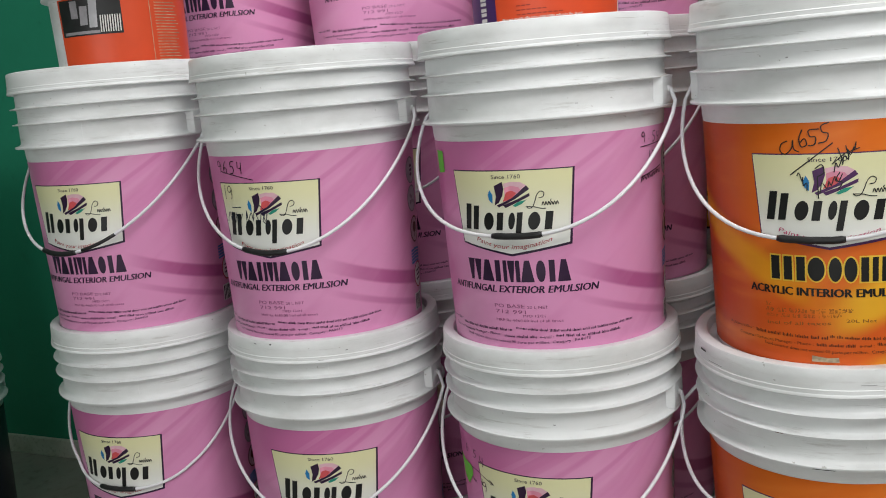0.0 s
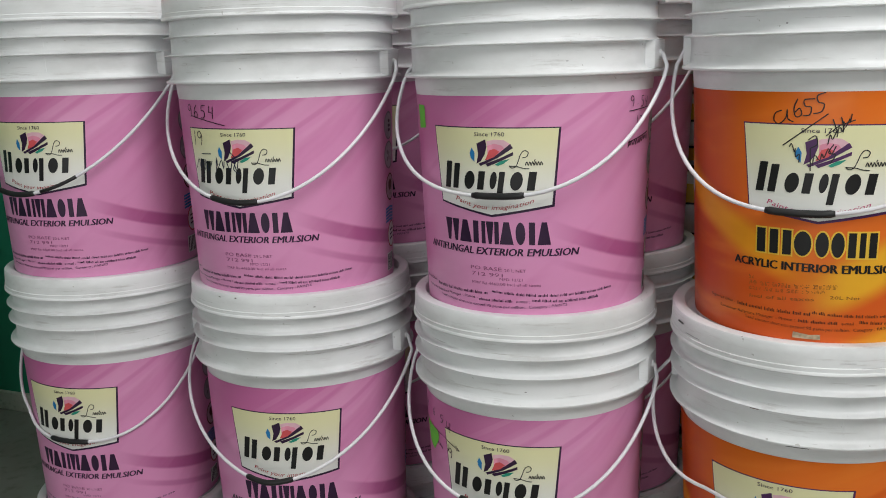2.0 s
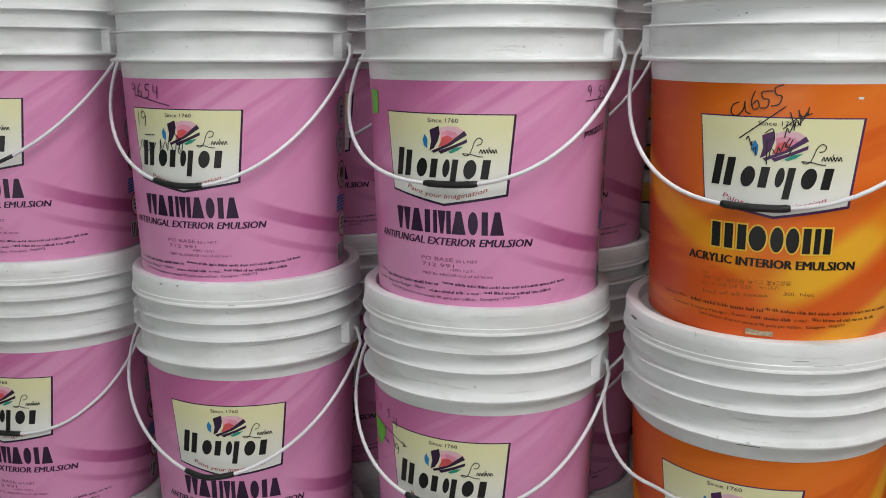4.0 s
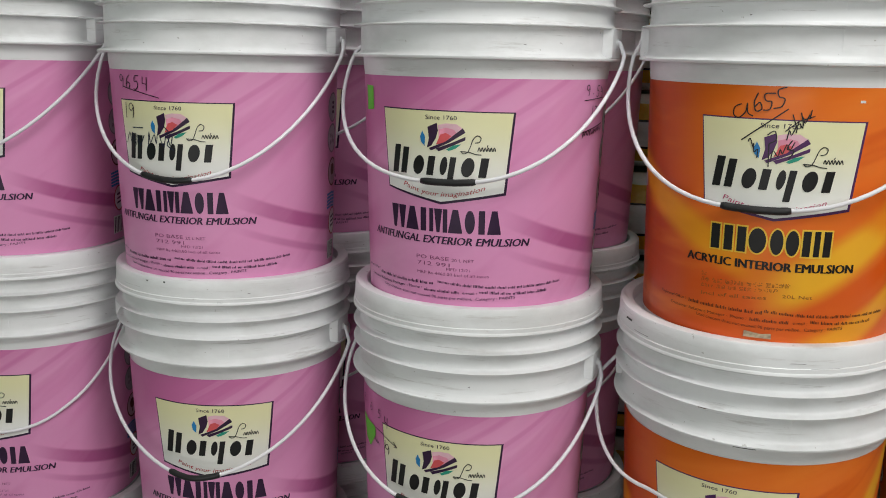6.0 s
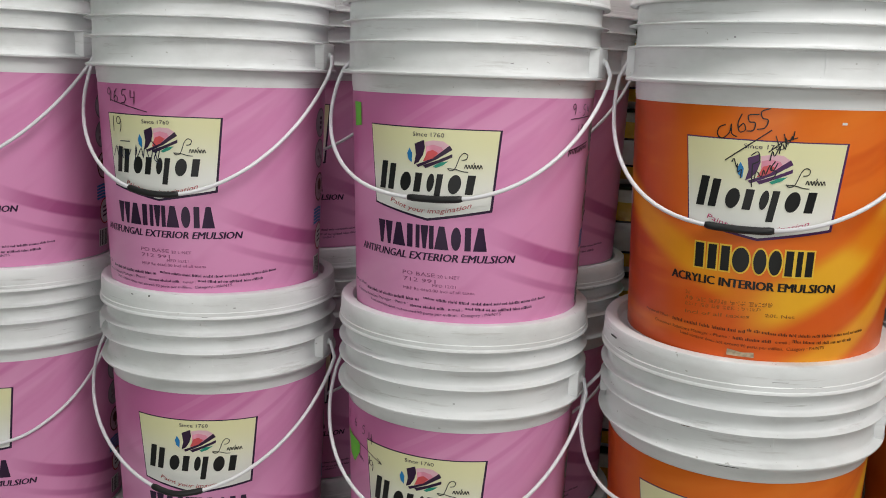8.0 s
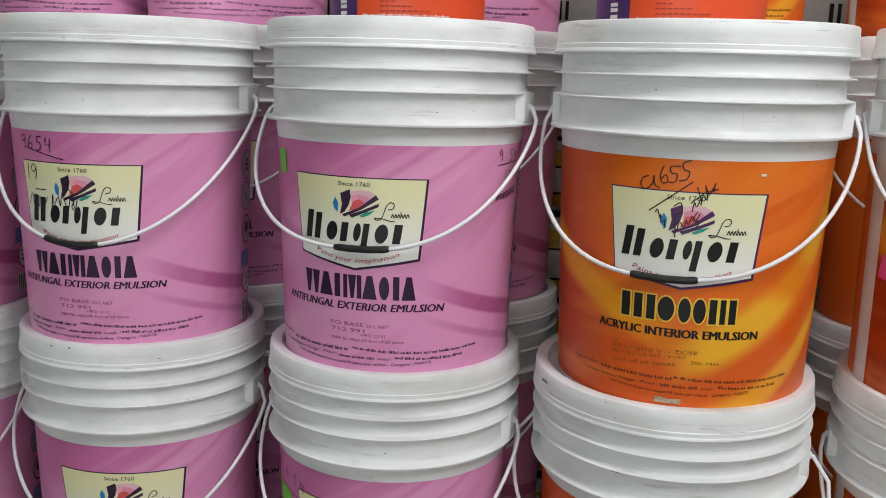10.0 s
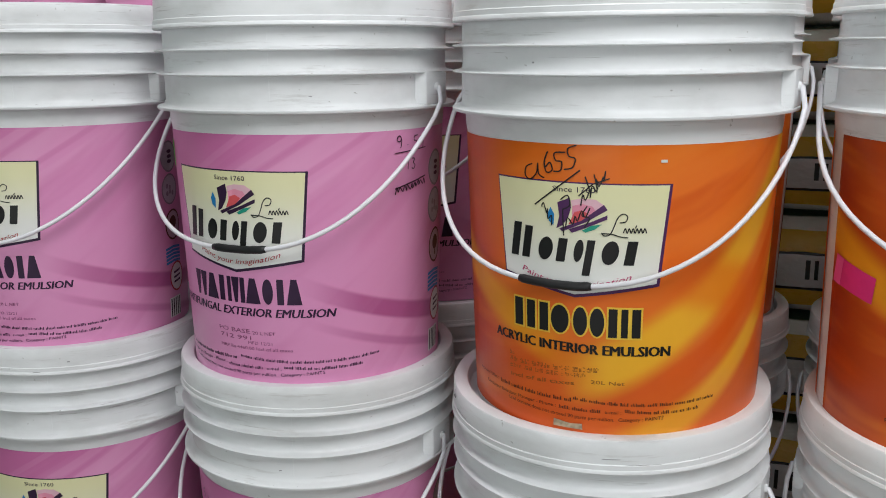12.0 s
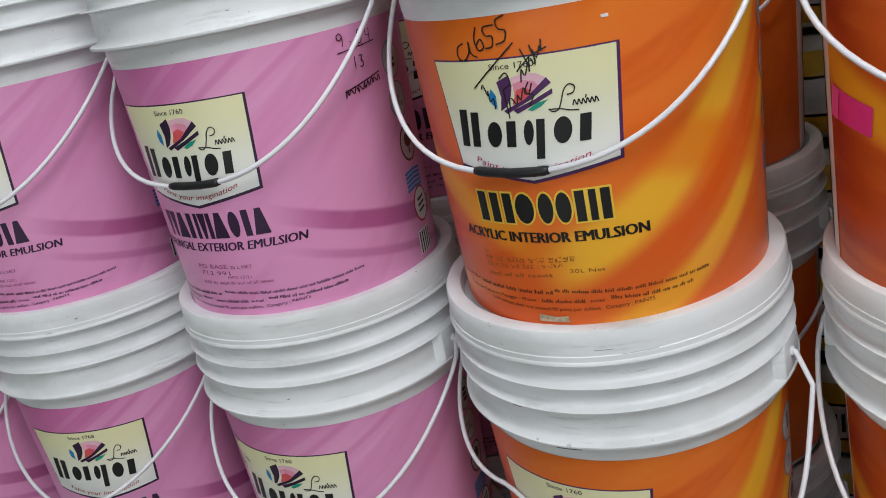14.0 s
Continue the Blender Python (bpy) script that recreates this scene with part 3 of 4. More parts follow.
def icon_column(x):
    """Round marks, a striped blue one and a bar code down the side of the label."""
    out = []
    for n, (dx, cy) in enumerate(((-3, -169.5), (-3, -209), (1, -253), (6, -319))):
        cx = x + dx
        out.append(("round_mark", bend(poly(*disc(cx, cy, 15, 17)), 0.3, "round_mark", PALE_GREY if n < 2 else MARK if n == 2 else PAPER), ""))
        out.append(("round_mark", bend(ring_bm(cx, cy, 17, 19, 2.2), 0.4, "round_mark", (STEEL_GREY, STEEL_GREY, BROWN, RED)[n]), ""))
        inner = bmesh.new()
        if n == 0:
            for k in range(3):
                add_poly(inner, disc(cx + 1, cy - 6 + 6 * k, 5, 2.2, 10))
        elif n == 1:
            for k in range(5):
                add_poly(inner, disc(cx - 6 + 6 * (k % 3), cy - 5 + 7 * (k // 3) + 2 * (k % 2), 2.6, 3.2, 9))
        elif n == 2:
            add_poly(inner, disc(cx, cy + 3, 8, 8, 12))
            add_poly(inner, [(cx - 1.5, cy - 11), (cx + 1.5, cy - 11), (cx + 1.5, cy - 5.2), (cx - 1.5, cy - 5.2)])
        else:
            for k in range(3):
                add_poly(inner, [(cx - 8, cy - 8 + 6 * k), (cx + 8, cy - 6 + 6 * k), (cx + 8, cy - 3.4 + 6 * k), (cx - 8, cy - 5.4 + 6 * k)])
        out.append(("mark_print", bend(inner, 0.5, "mark_print", (INK, STEEL_GREY, BROWN, INK)[n]), ""))
    waves = bmesh.new()
    for k in range(5):
        add_poly(waves, [(x - 17, -281 - 4.4 * k), (x, -279 - 4.4 * k), (x + 17, -281 - 4.4 * k), (x + 17, -284 - 4.4 * k), (x, -282 - 4.4 * k), (x - 17, -284 - 4.4 * k)])
    out.append(("wave_mark", bend(waves, 0.3, "wave_mark", BLUE), ""))
    out.append(("bar_code", bend(poly((x - 13, -369), (x + 13, -369), (x + 13, -344), (x - 13, -344)), 0.3, "bar_code", PAPER), ""))
    out.append(("bar_code", bend(bars([(x - 11 + 5 * k, -368, x - 8.6 + 5 * k, -345.5, 0) for k in range(5)]), 0.5, "bar_code", BLACK), ""))
    return out


SHIELD = ((-74.8, -161.2), (78.0, -162.2), (70.8, -246.4), (2.7, -258.4), (-67.4, -246.0))
SHIELD_BORDER = ((-76, -159.9), (80.5, -161.0), (73.4, -248.8), (2.9, -261.2), (-68.6, -247.8))


def shrunk(bm):
    """The same print a little smaller, as it stands on the orange label."""
    for v in bm.verts:
        v.co.x, v.co.y = v.co.x * 0.972 - 2.2, -157.6 + (v.co.y + 159.9) * 0.967
    return bm


def same(bm):
    return bm


def pink_prints():
    rng = random.Random(3)
    out = [("panel_border", bend(poly(*SHIELD_BORDER), 0.25, "panel_border", INK), ""), ("panel", bend(poly(*SHIELD), 0.4, "panel", CREAM), "cream and white shield panel")]
    out += emblem(same, INK) + brand_word(same)
    out += [
        ("script_curl", bend(script_word(same), 0.9, "script_curl", BLACK), ""),
        ("lettering", bend(text_bm("Since 1760", 6.6, 2.3, -170.3, "CENTER", 35), 0.8, "lettering", INK), ""),
        ("slogan", bend(text_bm("Paint your imagination", 7.6, 3.4, -252.6, "CENTER", 95, 0.25, 0.0, 9), 0.8, "slogan", RED), ""),
        ("lettering", bend(bold(text_bm("ANTIFUNGAL EXTERIOR EMULSION", 12.2, 1.5, -305.0, "CENTER", 202, 0.22), 0.45), 0.4, "lettering", INK), ""),
    ]
    # product name: plain wedges, blocks and ovals
    foot, head = -292.0, -266.2
    for pieces in ([wedge_bm(-64, -52.8, foot, head, False), wedge_bm(-52.2, -41.5, foot, head, False)], [wedge_bm(-41.5, -24, foot, head)], [block_bm(-21.5, -14.5, foot, head)],
                   [block_bm(-10.6, -5.8, foot, head), wedge_bm(-4.8, 4.6, foot, head, False), block_bm(5.4, 10.6, foot, head)], [wedge_bm(11.4, 27.6, foot, head)], [pebble(30, 41, foot, head)],
                   [block_bm(45, 51.8, foot, head)], [wedge_bm(54.4, 69.6, foot, head)]):
        out.append(("name_shape", bend(together(*pieces), 0.4, "name_shape", INK), ""))
    out += [
        ("code_print", bend(text_bm("PO BASE", 6.2, -27, -323.5, "LEFT", 40), 0.4, "code_print", FAINT), ""),
        ("code_print", bend(text_bm("712 991", 6.2, -26, -330.5, "LEFT", 40), 0.4, "code_print", FAINT), ""),
        ("code_print", bend(text_bm("20 L NET", 5.0, 16, -324, "LEFT", 25), 0.4, "code_print", FAINT), ""),
        ("code_print", bend(text_bm("MFD 12/21", 4.6, 10, -334.5, "LEFT", 27), 0.4, "code_print", FAINT), ""),
        ("code_print", bend(text_bm("MRP Rs 4460.00 Incl of all taxes", 4.8, -26, -340.5, "LEFT", 84), 0.4, "code_print", FAINT), ""),
        ("small_print", bend(word_bars(-90, -4, -352.6, 4.9, rng, 0.6), 0.4, "small_print", INK), ""),
        ("small_print", bend(shift(text_bm("Registered Office :", 4.6, -134, -350.0, "LEFT", 41, 0, 0.0, 1.0), 0, 0.6), 0.4, "small_print", INK), ""),
        ("small_print", bend(word_bars(0, 148, -352.6, 4.3, rng, 3.6), 0.4, "small_print", INK), ""),
        ("small_print", bend(text_bm("Consumer Relations Manager - Phone :", 4.6, -118, -359.2, "LEFT", 98, 0, 0.0, 0.9), 0.4, "small_print", INK), ""),
        ("small_print", bend(word_bars(-17, 24, -360.0, 4.4, rng), 0.4, "small_print", INK), ""),
        ("small_print", bend(text_bm("e-mail :", 4.6, 29, -360.0, "LEFT", 16), 0.4, "small_print", INK), ""),
        ("small_print", bend(word_bars(48, 129, -359.6, 4.4, rng, 1.6), 0.4, "small_print", INK), ""),
        ("small_print", bend(text_bm("Lead content does not exceed 90 parts per million.  Category : PAINTS", 4.6, 4, -367.0, "CENTER", 170, 0, 0.0, 3.0), 0.4, "small_print", INK), ""),
    ]
    return out + icon_column(240)


def orange_prints():
    rng = random.Random(4)
    out = [("panel_border", bend(shrunk(poly(*SHIELD_BORDER)), 0.25, "panel_border", PURPLE), ""), ("panel", bend(shrunk(poly(*SHIELD)), 0.4, "panel", CREAM), "cream and white shield panel")]
    out += emblem(shrunk, PURPLE) + brand_word(shrunk)
    out += [
        ("script_curl", bend(script_word(shrunk), 0.9, "script_curl", BLACK), ""),
        ("lettering", bend(text_bm("Since 1760", 6.4, -1.4, -166.4, "CENTER", 35), 0.8, "lettering", INK), ""),
        ("slogan", bend(text_bm("Paint your imagination", 7.4, -1.2, -246.6, "CENTER", 95, 0.25, 0.0, 9), 0.8, "slogan", MAGENTA), ""),
        ("lettering", bend(bold(text_bm("ACRYLIC INTERIOR EMULSION", 12.4, -1.5, -304.4, "CENTER", 165), 0.6), 0.5, "lettering", BLACK), ""),
    ]
    foot, head = -288.4, -263.4
    for pieces in ([("bar", -58, -49), ("bar", -44.5, -36)], [("bar", -31.6, -23.2)], [("oval", -20.6, -4.4)], [("oval", -0.6, 11.4), ("oval", 13.6, 25.6)], [("bar", 29, 36.2), ("bar", 39.4, 45), ("bar", 48.2, 55.4)]):
        for name, grow, lift, ink in (("name_glow", 1.6, 0.3, YELLOW), ("name_shape", 0.0, 0.55, BLACK)):
            made = [block_bm(a - grow, b + grow, foot - grow, head + grow) if form == "bar" else pebble(a - grow, b + grow, foot - grow, head + grow) for form, a, b in pieces]
            for k, p in enumerate(made):
                for v in p.verts:
                    v.co.z = 0.05 * k
            out.append((name, bend(together(*made), lift, name, ink), ""))
    out += [
        ("code_print", bend(slope(dots(-66, -60, -318.6, 4.4, rng), -66, 0.05), 0.4, "code_print", FAINT_BROWN), ""),
        ("code_print", bend(slope(dots(-66, 24, -325.0, 4.6, rng), -66, 0.05), 0.4, "code_print", FAINT_BROWN), ""),
        ("code_print", bend(slope(dots(-66, 10, -330.6, 3.8, rng), -66, 0.06), 0.4, "code_print", FAINT_BROWN), ""),
        ("code_print", bend(slope(text_bm("Incl of all taxes", 5.2, -65, -339.0, "LEFT", 66), -65, 0.075), 0.4, "code_print", FAINT_BROWN), ""),
        ("code_print", bend(text_bm("20L Net", 4.8, 15.5, -331, "LEFT", 28.5), 0.4, "code_print", FAINT_BROWN), ""),
        ("small_print", bend(text_bm("Registered Office :", 4.4, -121, -349.2, "LEFT", 37, 0, 0.0, 0.4), 0.4, "small_print", BROWN), ""),
        ("small_print", bend(word_bars(-80, -3, -350.1, 4.9, rng, 0.2), 0.4, "small_print", BROWN), ""),
        ("small_print", bend(word_bars(0, 130, -350.1, 4.3, rng, 2.6), 0.4, "small_print", BROWN), ""),
        ("small_print", bend(text_bm("Consumer Relations Manager - Phone :", 4.4, -105, -357.8, "LEFT", 89, 0, 0.0, 0.5), 0.4, "small_print", BROWN), ""),
        ("small_print", bend(word_bars(-13, 24, -357.5, 4.4, rng), 0.4, "small_print", BROWN), ""),
        ("small_print", bend(text_bm("e-mail :", 4.4, 28, -357.4, "LEFT", 14), 0.4, "small_print", BROWN), ""),
        ("small_print", bend(word_bars(45, 112, -357.2, 4.4, rng, 1.5), 0.4, "small_print", BROWN), ""),
        ("small_print", bend(text_bm("Lead content does not exceed 90 parts per million.  Category : PAINTS", 4.6, 5, -364.6, "CENTER", 148, 0, 0.0, 2.4), 0.4, "small_print", BROWN), ""),
    ]
    return out + icon_column(240)


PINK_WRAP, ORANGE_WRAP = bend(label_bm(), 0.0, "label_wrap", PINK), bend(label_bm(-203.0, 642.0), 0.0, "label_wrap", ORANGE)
NAVY_WRAP = bend(label_bm(), 0.0, "label_wrap", NAVY)
PINK_PRINTS, ORANGE_PRINTS = pink_prints(), orange_prints()


def handle_points(swing, deep=0.214, wide=0.1620, round_x=0.88, round_y=0.9, skew=0.0):
    """The wire bail: half an oval hung from the lugs, swung down by the angle swing until it lies on the wall."""
    pts = [(-0.1560, 0.0), (-0.1588, 0.0)]
    for k in range(1, 40):
        a = math.pi * k / 40
        d = deep * math.sin(a) ** round_y
        half = wide - (wide - 0.1592) * math.exp(-((d / 0.014) ** 2))
        pts.append((-half * math.copysign(abs(math.cos(a)) ** round_x, math.cos(a)) + skew * (d / deep) ** 2, d))
    pts += [(0.1588, 0.0), (0.1560, 0.0)]
    out = []
    for x, d in pts:
        y, z = -d * math.cos(swing), -0.0865 - d * math.sin(swing)
        near = (wall_radius(z) + 0.004) / math.hypot(x, y)
        grow = max(1.0, near) if z < -0.112 else 1.0
        out.append((x * grow, y * grow, z))
    return out


HANDLES = {}


def handle(parent, shape, grip_at, turn, worn=()):
    pts = handle_points(radians(shape[0]), *shape[1:])
    if shape not in HANDLES:
        HANDLES[shape] = mesh_of("handle", tube_bm(pts, 0.0023, 8), WIRE)
    wire = place("handle", HANDLES[shape], parent, "white coated wire handle", pose(0, 0, 0, 0, 0, turn))
    run = []
    for p, q in zip(pts, pts[1:]):
        run += [Vector(p).lerp(Vector(q), k / 4) for k in range(4)]
    run = [p for p in run if abs(p.x - grip_at) < 0.034 and p.y < -0.05]
    n = len(run)
    place("grip", mesh_of("grip", tube_bm(run, [0.0030, *[0.0038] * (n - 2), 0.0030], 12), GRIP), wire, "black plastic grip")
    if worn:
        bare = [Vector(p) for p in pts if worn[0] < p[0] < worn[1] and p[1] < -0.03]
        place("worn_stretch", mesh_of("worn_stretch", tube_bm(bare, 0.00245, 8), GRIP), wire, "wire worn black where the coating is gone")
    return wire


def bucket(kind, x, y, tier, facing=0.0, ears=0.0, shape=(45.0,), grip_at=0.0, extras=(), label="", lean=(0, 0), scale=1.0, raised=0.0, lift=0.0, worn=()):
    """One paint bucket. facing turns the label, ears the lugs and handle (degrees); extras are prints of its own."""
    text = {"pink": "white plastic paint bucket with pink printed wrap label", "orange": "white plastic paint bucket with orange flame wrap label", "navy": "white plastic drum with dark navy wrap label"}[kind]
    ob = tagged(new("paint_bucket"), label or text + " in a stack", "paint bucket", kind + " buckets stacked in rows")
    ob.matrix_world = pose(x, y, (HIGH + tier * PITCH) * scale + lift, lean[0], lean[1], 0) @ Matrix.Scale(scale, 4)
    tub = place("tub", TUB, ob, "white plastic tub", pose(0, 0, 0, 0, 0, ears))
    for side in (-90, 90):
        ear = place("ear", EAR, tub, "", pose(0, 0, 0, 0, 0, side))
        place("boss", BOSS, tub, "", pose(0, 0, 0, 0, 0, side))
    place("lid", LIDS, ob, "white snap-on lid", pose(0, 0, 0, 0, 0, ears * 3 + 17))
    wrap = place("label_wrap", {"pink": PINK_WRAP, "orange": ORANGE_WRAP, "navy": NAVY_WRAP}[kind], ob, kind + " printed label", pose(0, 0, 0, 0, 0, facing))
    for name, me, note in {"pink": PINK_PRINTS, "orange": ORANGE_PRINTS, "navy": []}[kind]:
        place(name, me, wrap, note, pose(0, 0, raised))
    for name, me, note in extras:
        place(name, me, wrap, note)
    handle(ob, shape, grip_at, ears, worn)
    return ob


rng = random.Random(11)


def note(name, lines, material=PEN, w=1.3, text=""):
    return (name, bend(pen_bm(lines, w), 1.0, name, material), text)


def sticker(points, material, text):
    return ("sticker", bend(poly(*points), 0.7, "sticker", material), text)


# handwriting and stickers of single buckets
B_NOTES = [note("handwriting", written("9654", -75, -148, 16, 14.2, -0.6) + [[(-67.5, -146), (-40, -151), (-7, -158)]], text="handwritten stock number", w=1.15),
           note("handwriting", written("19", -70, -183, 18, 11), w=1.15), note("handwriting", [scrawl(-66, -206, -34, -207, 7, 9, rng), scrawl(-30, -206, 8, -205, 9, 10, rng), [(-52, -194), (-34, -193.5)], flow([(-4, -190), (4, -200), (0, -212), (8, -218)])], BLUEPEN, 1.15)]
C_NOTES = [sticker([(-121, -138), (-99.6, -138.6), (-99.4, -164.4), (-120, -166)], LIME, "green paper sticker"),
           note("handwriting", written("9.54", 168, -144, 12, 11, -0.6) + [[(167, -149), (212, -146)]] + written("13", 180, -166, 11, 8), w=1.0),
           note("handwriting", [scrawl(166, -186, 212, -180, 18, 4, rng), [(167, -184), (212, -175)]], w=1.3)]
D_NOTES = [note("handwriting", [flow([(-37, -144), (-43, -147), (-44, -154), (-39, -157), (-33, -151), (-32, -143), (-31, -152), (-26, -155)]), flow([(-23, -133), (-26, -142), (-24, -150), (-19, -148), (-21, -142), (-25, -146)]),
                                flow([(-8, -133), (-17, -134), (-16, -140), (-11, -141), (-12, -148), (-18, -149)]), flow([(1, -127), (-6, -130), (-5, -136), (0, -138), (-2, -145), (-9, -147)]), [(-35, -178), (-16, -163), (4, -147)]], BLACK, 1.15, "handwritten stock number"),
           note("handwriting", [scrawl(6, -172, 25, -151, 11, 5, rng), [(3, -168), (14, -158), (27, -153)], [(8, -152), (13, -166)], [(15, -150), (18, -162)], scrawl(-28, -176, -19, -192, 6, 4, rng), flow([(-12, -172), (-6, -168), (-4, -176), (-10, -180)]), scrawl(-8, -192, 12, -180, 7, 4, rng),
                                flow([(10, -176), (6, -184), (12, -186), (8, -194)]), [(-10, -180), (-9, -202)]], BLACK, 1.05),
           ("tape", bend(poly((-18, -373.2), (9, -373), (8.4, -367.5), (-2, -368.6), (-17.5, -366.6)), 1.2, "tape", TAPE), "torn scrap of tape"),
           sticker([(-184, -226), (-175.6, -227.5), (-172.8, -241), (-184, -243)], MARK, "torn pale scrap of label"),
           sticker([(65.5, -138), (70.5, -138), (70.5, -140.3), (65.5, -140.3)], PAPER, "white scuff")]
E_NOTES = [sticker([(-193, -226), (-141.5, -235), (-144, -257), (-197, -250)], HOT_PINK, "bright pink paper sticker"),
           ("sticker_fold", bend(poly((-193, -226), (-181, -228), (-185, -251.6), (-197, -250)), 1.4, "sticker_fold", FOLD), "paler folded end of the sticker")]
C2_NOTES = [sticker([(-136, -166), (-118, -169.5), (-96, -170.8), (-92.5, -174), (-92.8, -183), (-108, -201.5), (-113, -200.8), (-124, -196)], LIME, "green paper sticker"),
            note("handwriting", written("9", -131, -150, 11, 0) + written("6", -106, -153, 11, 0) + written("5", -86, -156, 11, 0) + written("4", -73, -163.5, 14, 0) + written("1", -74, -190, 10, 0) + written("9", -71, -197, 13, 0)
                 + [[(-92, -171), (-78, -172.8), (-48.5, -182.8)], [(-55, -177.5), (-48.5, -182.8), (-54.5, -183.6)], scrawl(-95, -186, -83, -190, 6, 2.8, random.Random(2))], w=1.0)]

KINDS = ("pink", "pink", "pink", "orange", "orange")
# each front bucket: place of its axis, turn of the label and of the lugs, height of the print, handle and grip
TOP_PLACES = ((-0.978, 1.059), (-0.6466, 1.0651), (-0.298, 1.065), (0.0383, 1.0530), (0.3705, 1.0664))
MID_PLACES = ((-0.9815, 1.066), (-0.6471, 1.0744), (-0.3017, 1.0729), (0.0322, 1.0660), (0.3704, 1.0735))
LOW_PLACES = ((-0.980, 1.066), (-0.646, 1.072), (-0.300, 1.071), (0.034, 1.068), (0.369, 1.066))
TOP_LABELS = (3.9, 1.0, -5.1, -3.6, 10.0)
MID_LABELS = (4.4, 14.6, -4.5, -12.0, 6.0)
LEAN = {(3, 2): (0.8, 0.0), (3, 1): (1.98, -0.82), (4, 2): (0.2, 1.35), (4, 1): (2.02, 0.22)}
LIFT_TOP, LIFT_MID = (0.0066, -0.0010, 0.0, 0.0025, 0.0003), (0.0018, 0.0002, 0.0008, -0.0055, 0.0101)
HANDLE_TOP = ((47.4, 0.2328, 0.1685, 1.057, 0.964, 0.0), (46.0, 0.2290, 0.1646, 0.991, 1.052, 0.0043), (45.4, 0.2102, 0.1695, 0.801, 0.928, 0.0031), (48.1, 0.2117, 0.1646, 0.816, 0.877, -0.0060), (41.2, 0.2194, 0.1574, 1.595, 0.624, -0.0125))
HANDLE_MID = ((52.4, 0.2007, 0.1583, 0.806, 0.895, -0.0012), (39.7, 0.2387, 0.1719, 1.227, 0.910, 0.0239), (40.3, 0.2230, 0.1668, 0.917, 0.949, 0.0142), (41.7, 0.1629, 0.1760, 0.289, 0.69, 0.0294), (46.2, 0.2206, 0.1624, 0.820, 0.993, -0.0112))
EARS_TOP, EARS_MID = (-1.1, 5.5, -6.6, -8.1, -1.3), (6.8, 3.8, -4.8, -9.5, -6.9)
RAISED_TOP, RAISED_MID = (0.0, -0.001, 0.0, 0.0012, 0.0), (-0.0015, 0.0, 0.001, 0.001, 0.0)
GRIP_TOP, GRIP_MID = (-0.006, -0.0065, 0.016, -0.005, 0.02), (-0.004, 0.026, 0.0, 0.0, 0.0)
# streaks of dirt: turn, foot, head, width (millimetres from the lid top), radius, colour
MARKS = {(3, 1): ((-62, -9.5, -7.2, 15, 0.1545, GRIP), (-52, -16.6, -16.0, 26, 0.1547, STEEL_GREY), (-4, -106.4, -105.7, 22, 0.1570, GRIP), (-20, -72.4, -71.8, 9, 0.1563, BROWN), (12, -14.3, -13.8, 15, 0.1546, STEEL_GREY), (22, -19.3, -19.0, 30, 0.1548, STEEL_GREY)),
         (3, 2): ((-18, -63, -61.8, 2, 0.1470, STEEL_GREY),), (2, 2): ((30, -92, -91.3, 3, 0.1479, STEEL_GREY),), (1, 1): ((-13, -3.4, -2.4, 4, 0.1541, GRIP), (-3, -2.9, -1.2, 2.4, 0.1540, GRIP), (36, -14.2, -13.5, 3, 0.1544, GRIP), (23, -24.2, -23.7, 7, 0.1556, STEEL_GREY), (-44, -60, -54, 2, 0.1470, STEEL_GREY)), (2, 1): ((-30, -48.5, -48.0, 20, 0.1562, PALE_GREY), (12, -90, -89, 2.5, 0.1479, STEEL_GREY))}
SCUFFS = []
for n, kind in enumerate(KINDS):
    for tier, places in enumerate((LOW_PLACES, MID_PLACES, TOP_PLACES)):
        facing = TOP_LABELS[n] if tier == 2 else MID_LABELS[n] if tier == 1 else rng.uniform(-20, 20)
        extras = {(1, 2): B_NOTES, (2, 2): C_NOTES, (3, 2): D_NOTES, (4, 2): E_NOTES, (2, 1): C2_NOTES}.get((n, tier), ())
        thing = bucket(kind, *places[n], tier, facing, EARS_TOP[n] if tier == 2 else EARS_MID[n], HANDLE_TOP[n] if tier == 2 else HANDLE_MID[n], GRIP_TOP[n] if tier == 2 else GRIP_MID[n], extras,
               {(1, 2): "pink-labelled white paint bucket with a number written in marker", (2, 2): "pink-labelled white paint bucket with a green sticker", (3, 2): "orange-labelled white paint bucket with black marker scrawl",
                (4, 2): "orange-labelled white paint bucket with a pink sticker"}.get((n, tier), ""), lean=LEAN.get((n, tier), (0, 0)), raised=(0.0, RAISED_MID[n], RAISED_TOP[n])[tier], lift=(0.0, LIFT_MID[n], LIFT_TOP[n])[tier], scale={(3, 1): 1.013, (4, 0): 1.022}.get((n, tier), 1.0),
               worn={(0, 2): (0.03, 0.096)}.get((n, tier), ()))
        SCUFFS.append((thing, MARKS.get((n, tier), ())))



def scuff(parent, turn, foot, head, wide, radius, material):
    """A rubbed or dirty streak on the plastic, bent round the bucket."""
    bm = bars([(-wide / 2, foot, wide / 2, head, wide * 0.06)])
    bm = wrapped(bm, 0.0003, lambda h: radius, radius)
    place("scuff", mesh_of("scuff", bm, material), parent, "", pose(0, 0, 0, 0, 0, turn))


for thing, marks in SCUFFS:
    for mark in marks:
        scuff(thing, *mark)

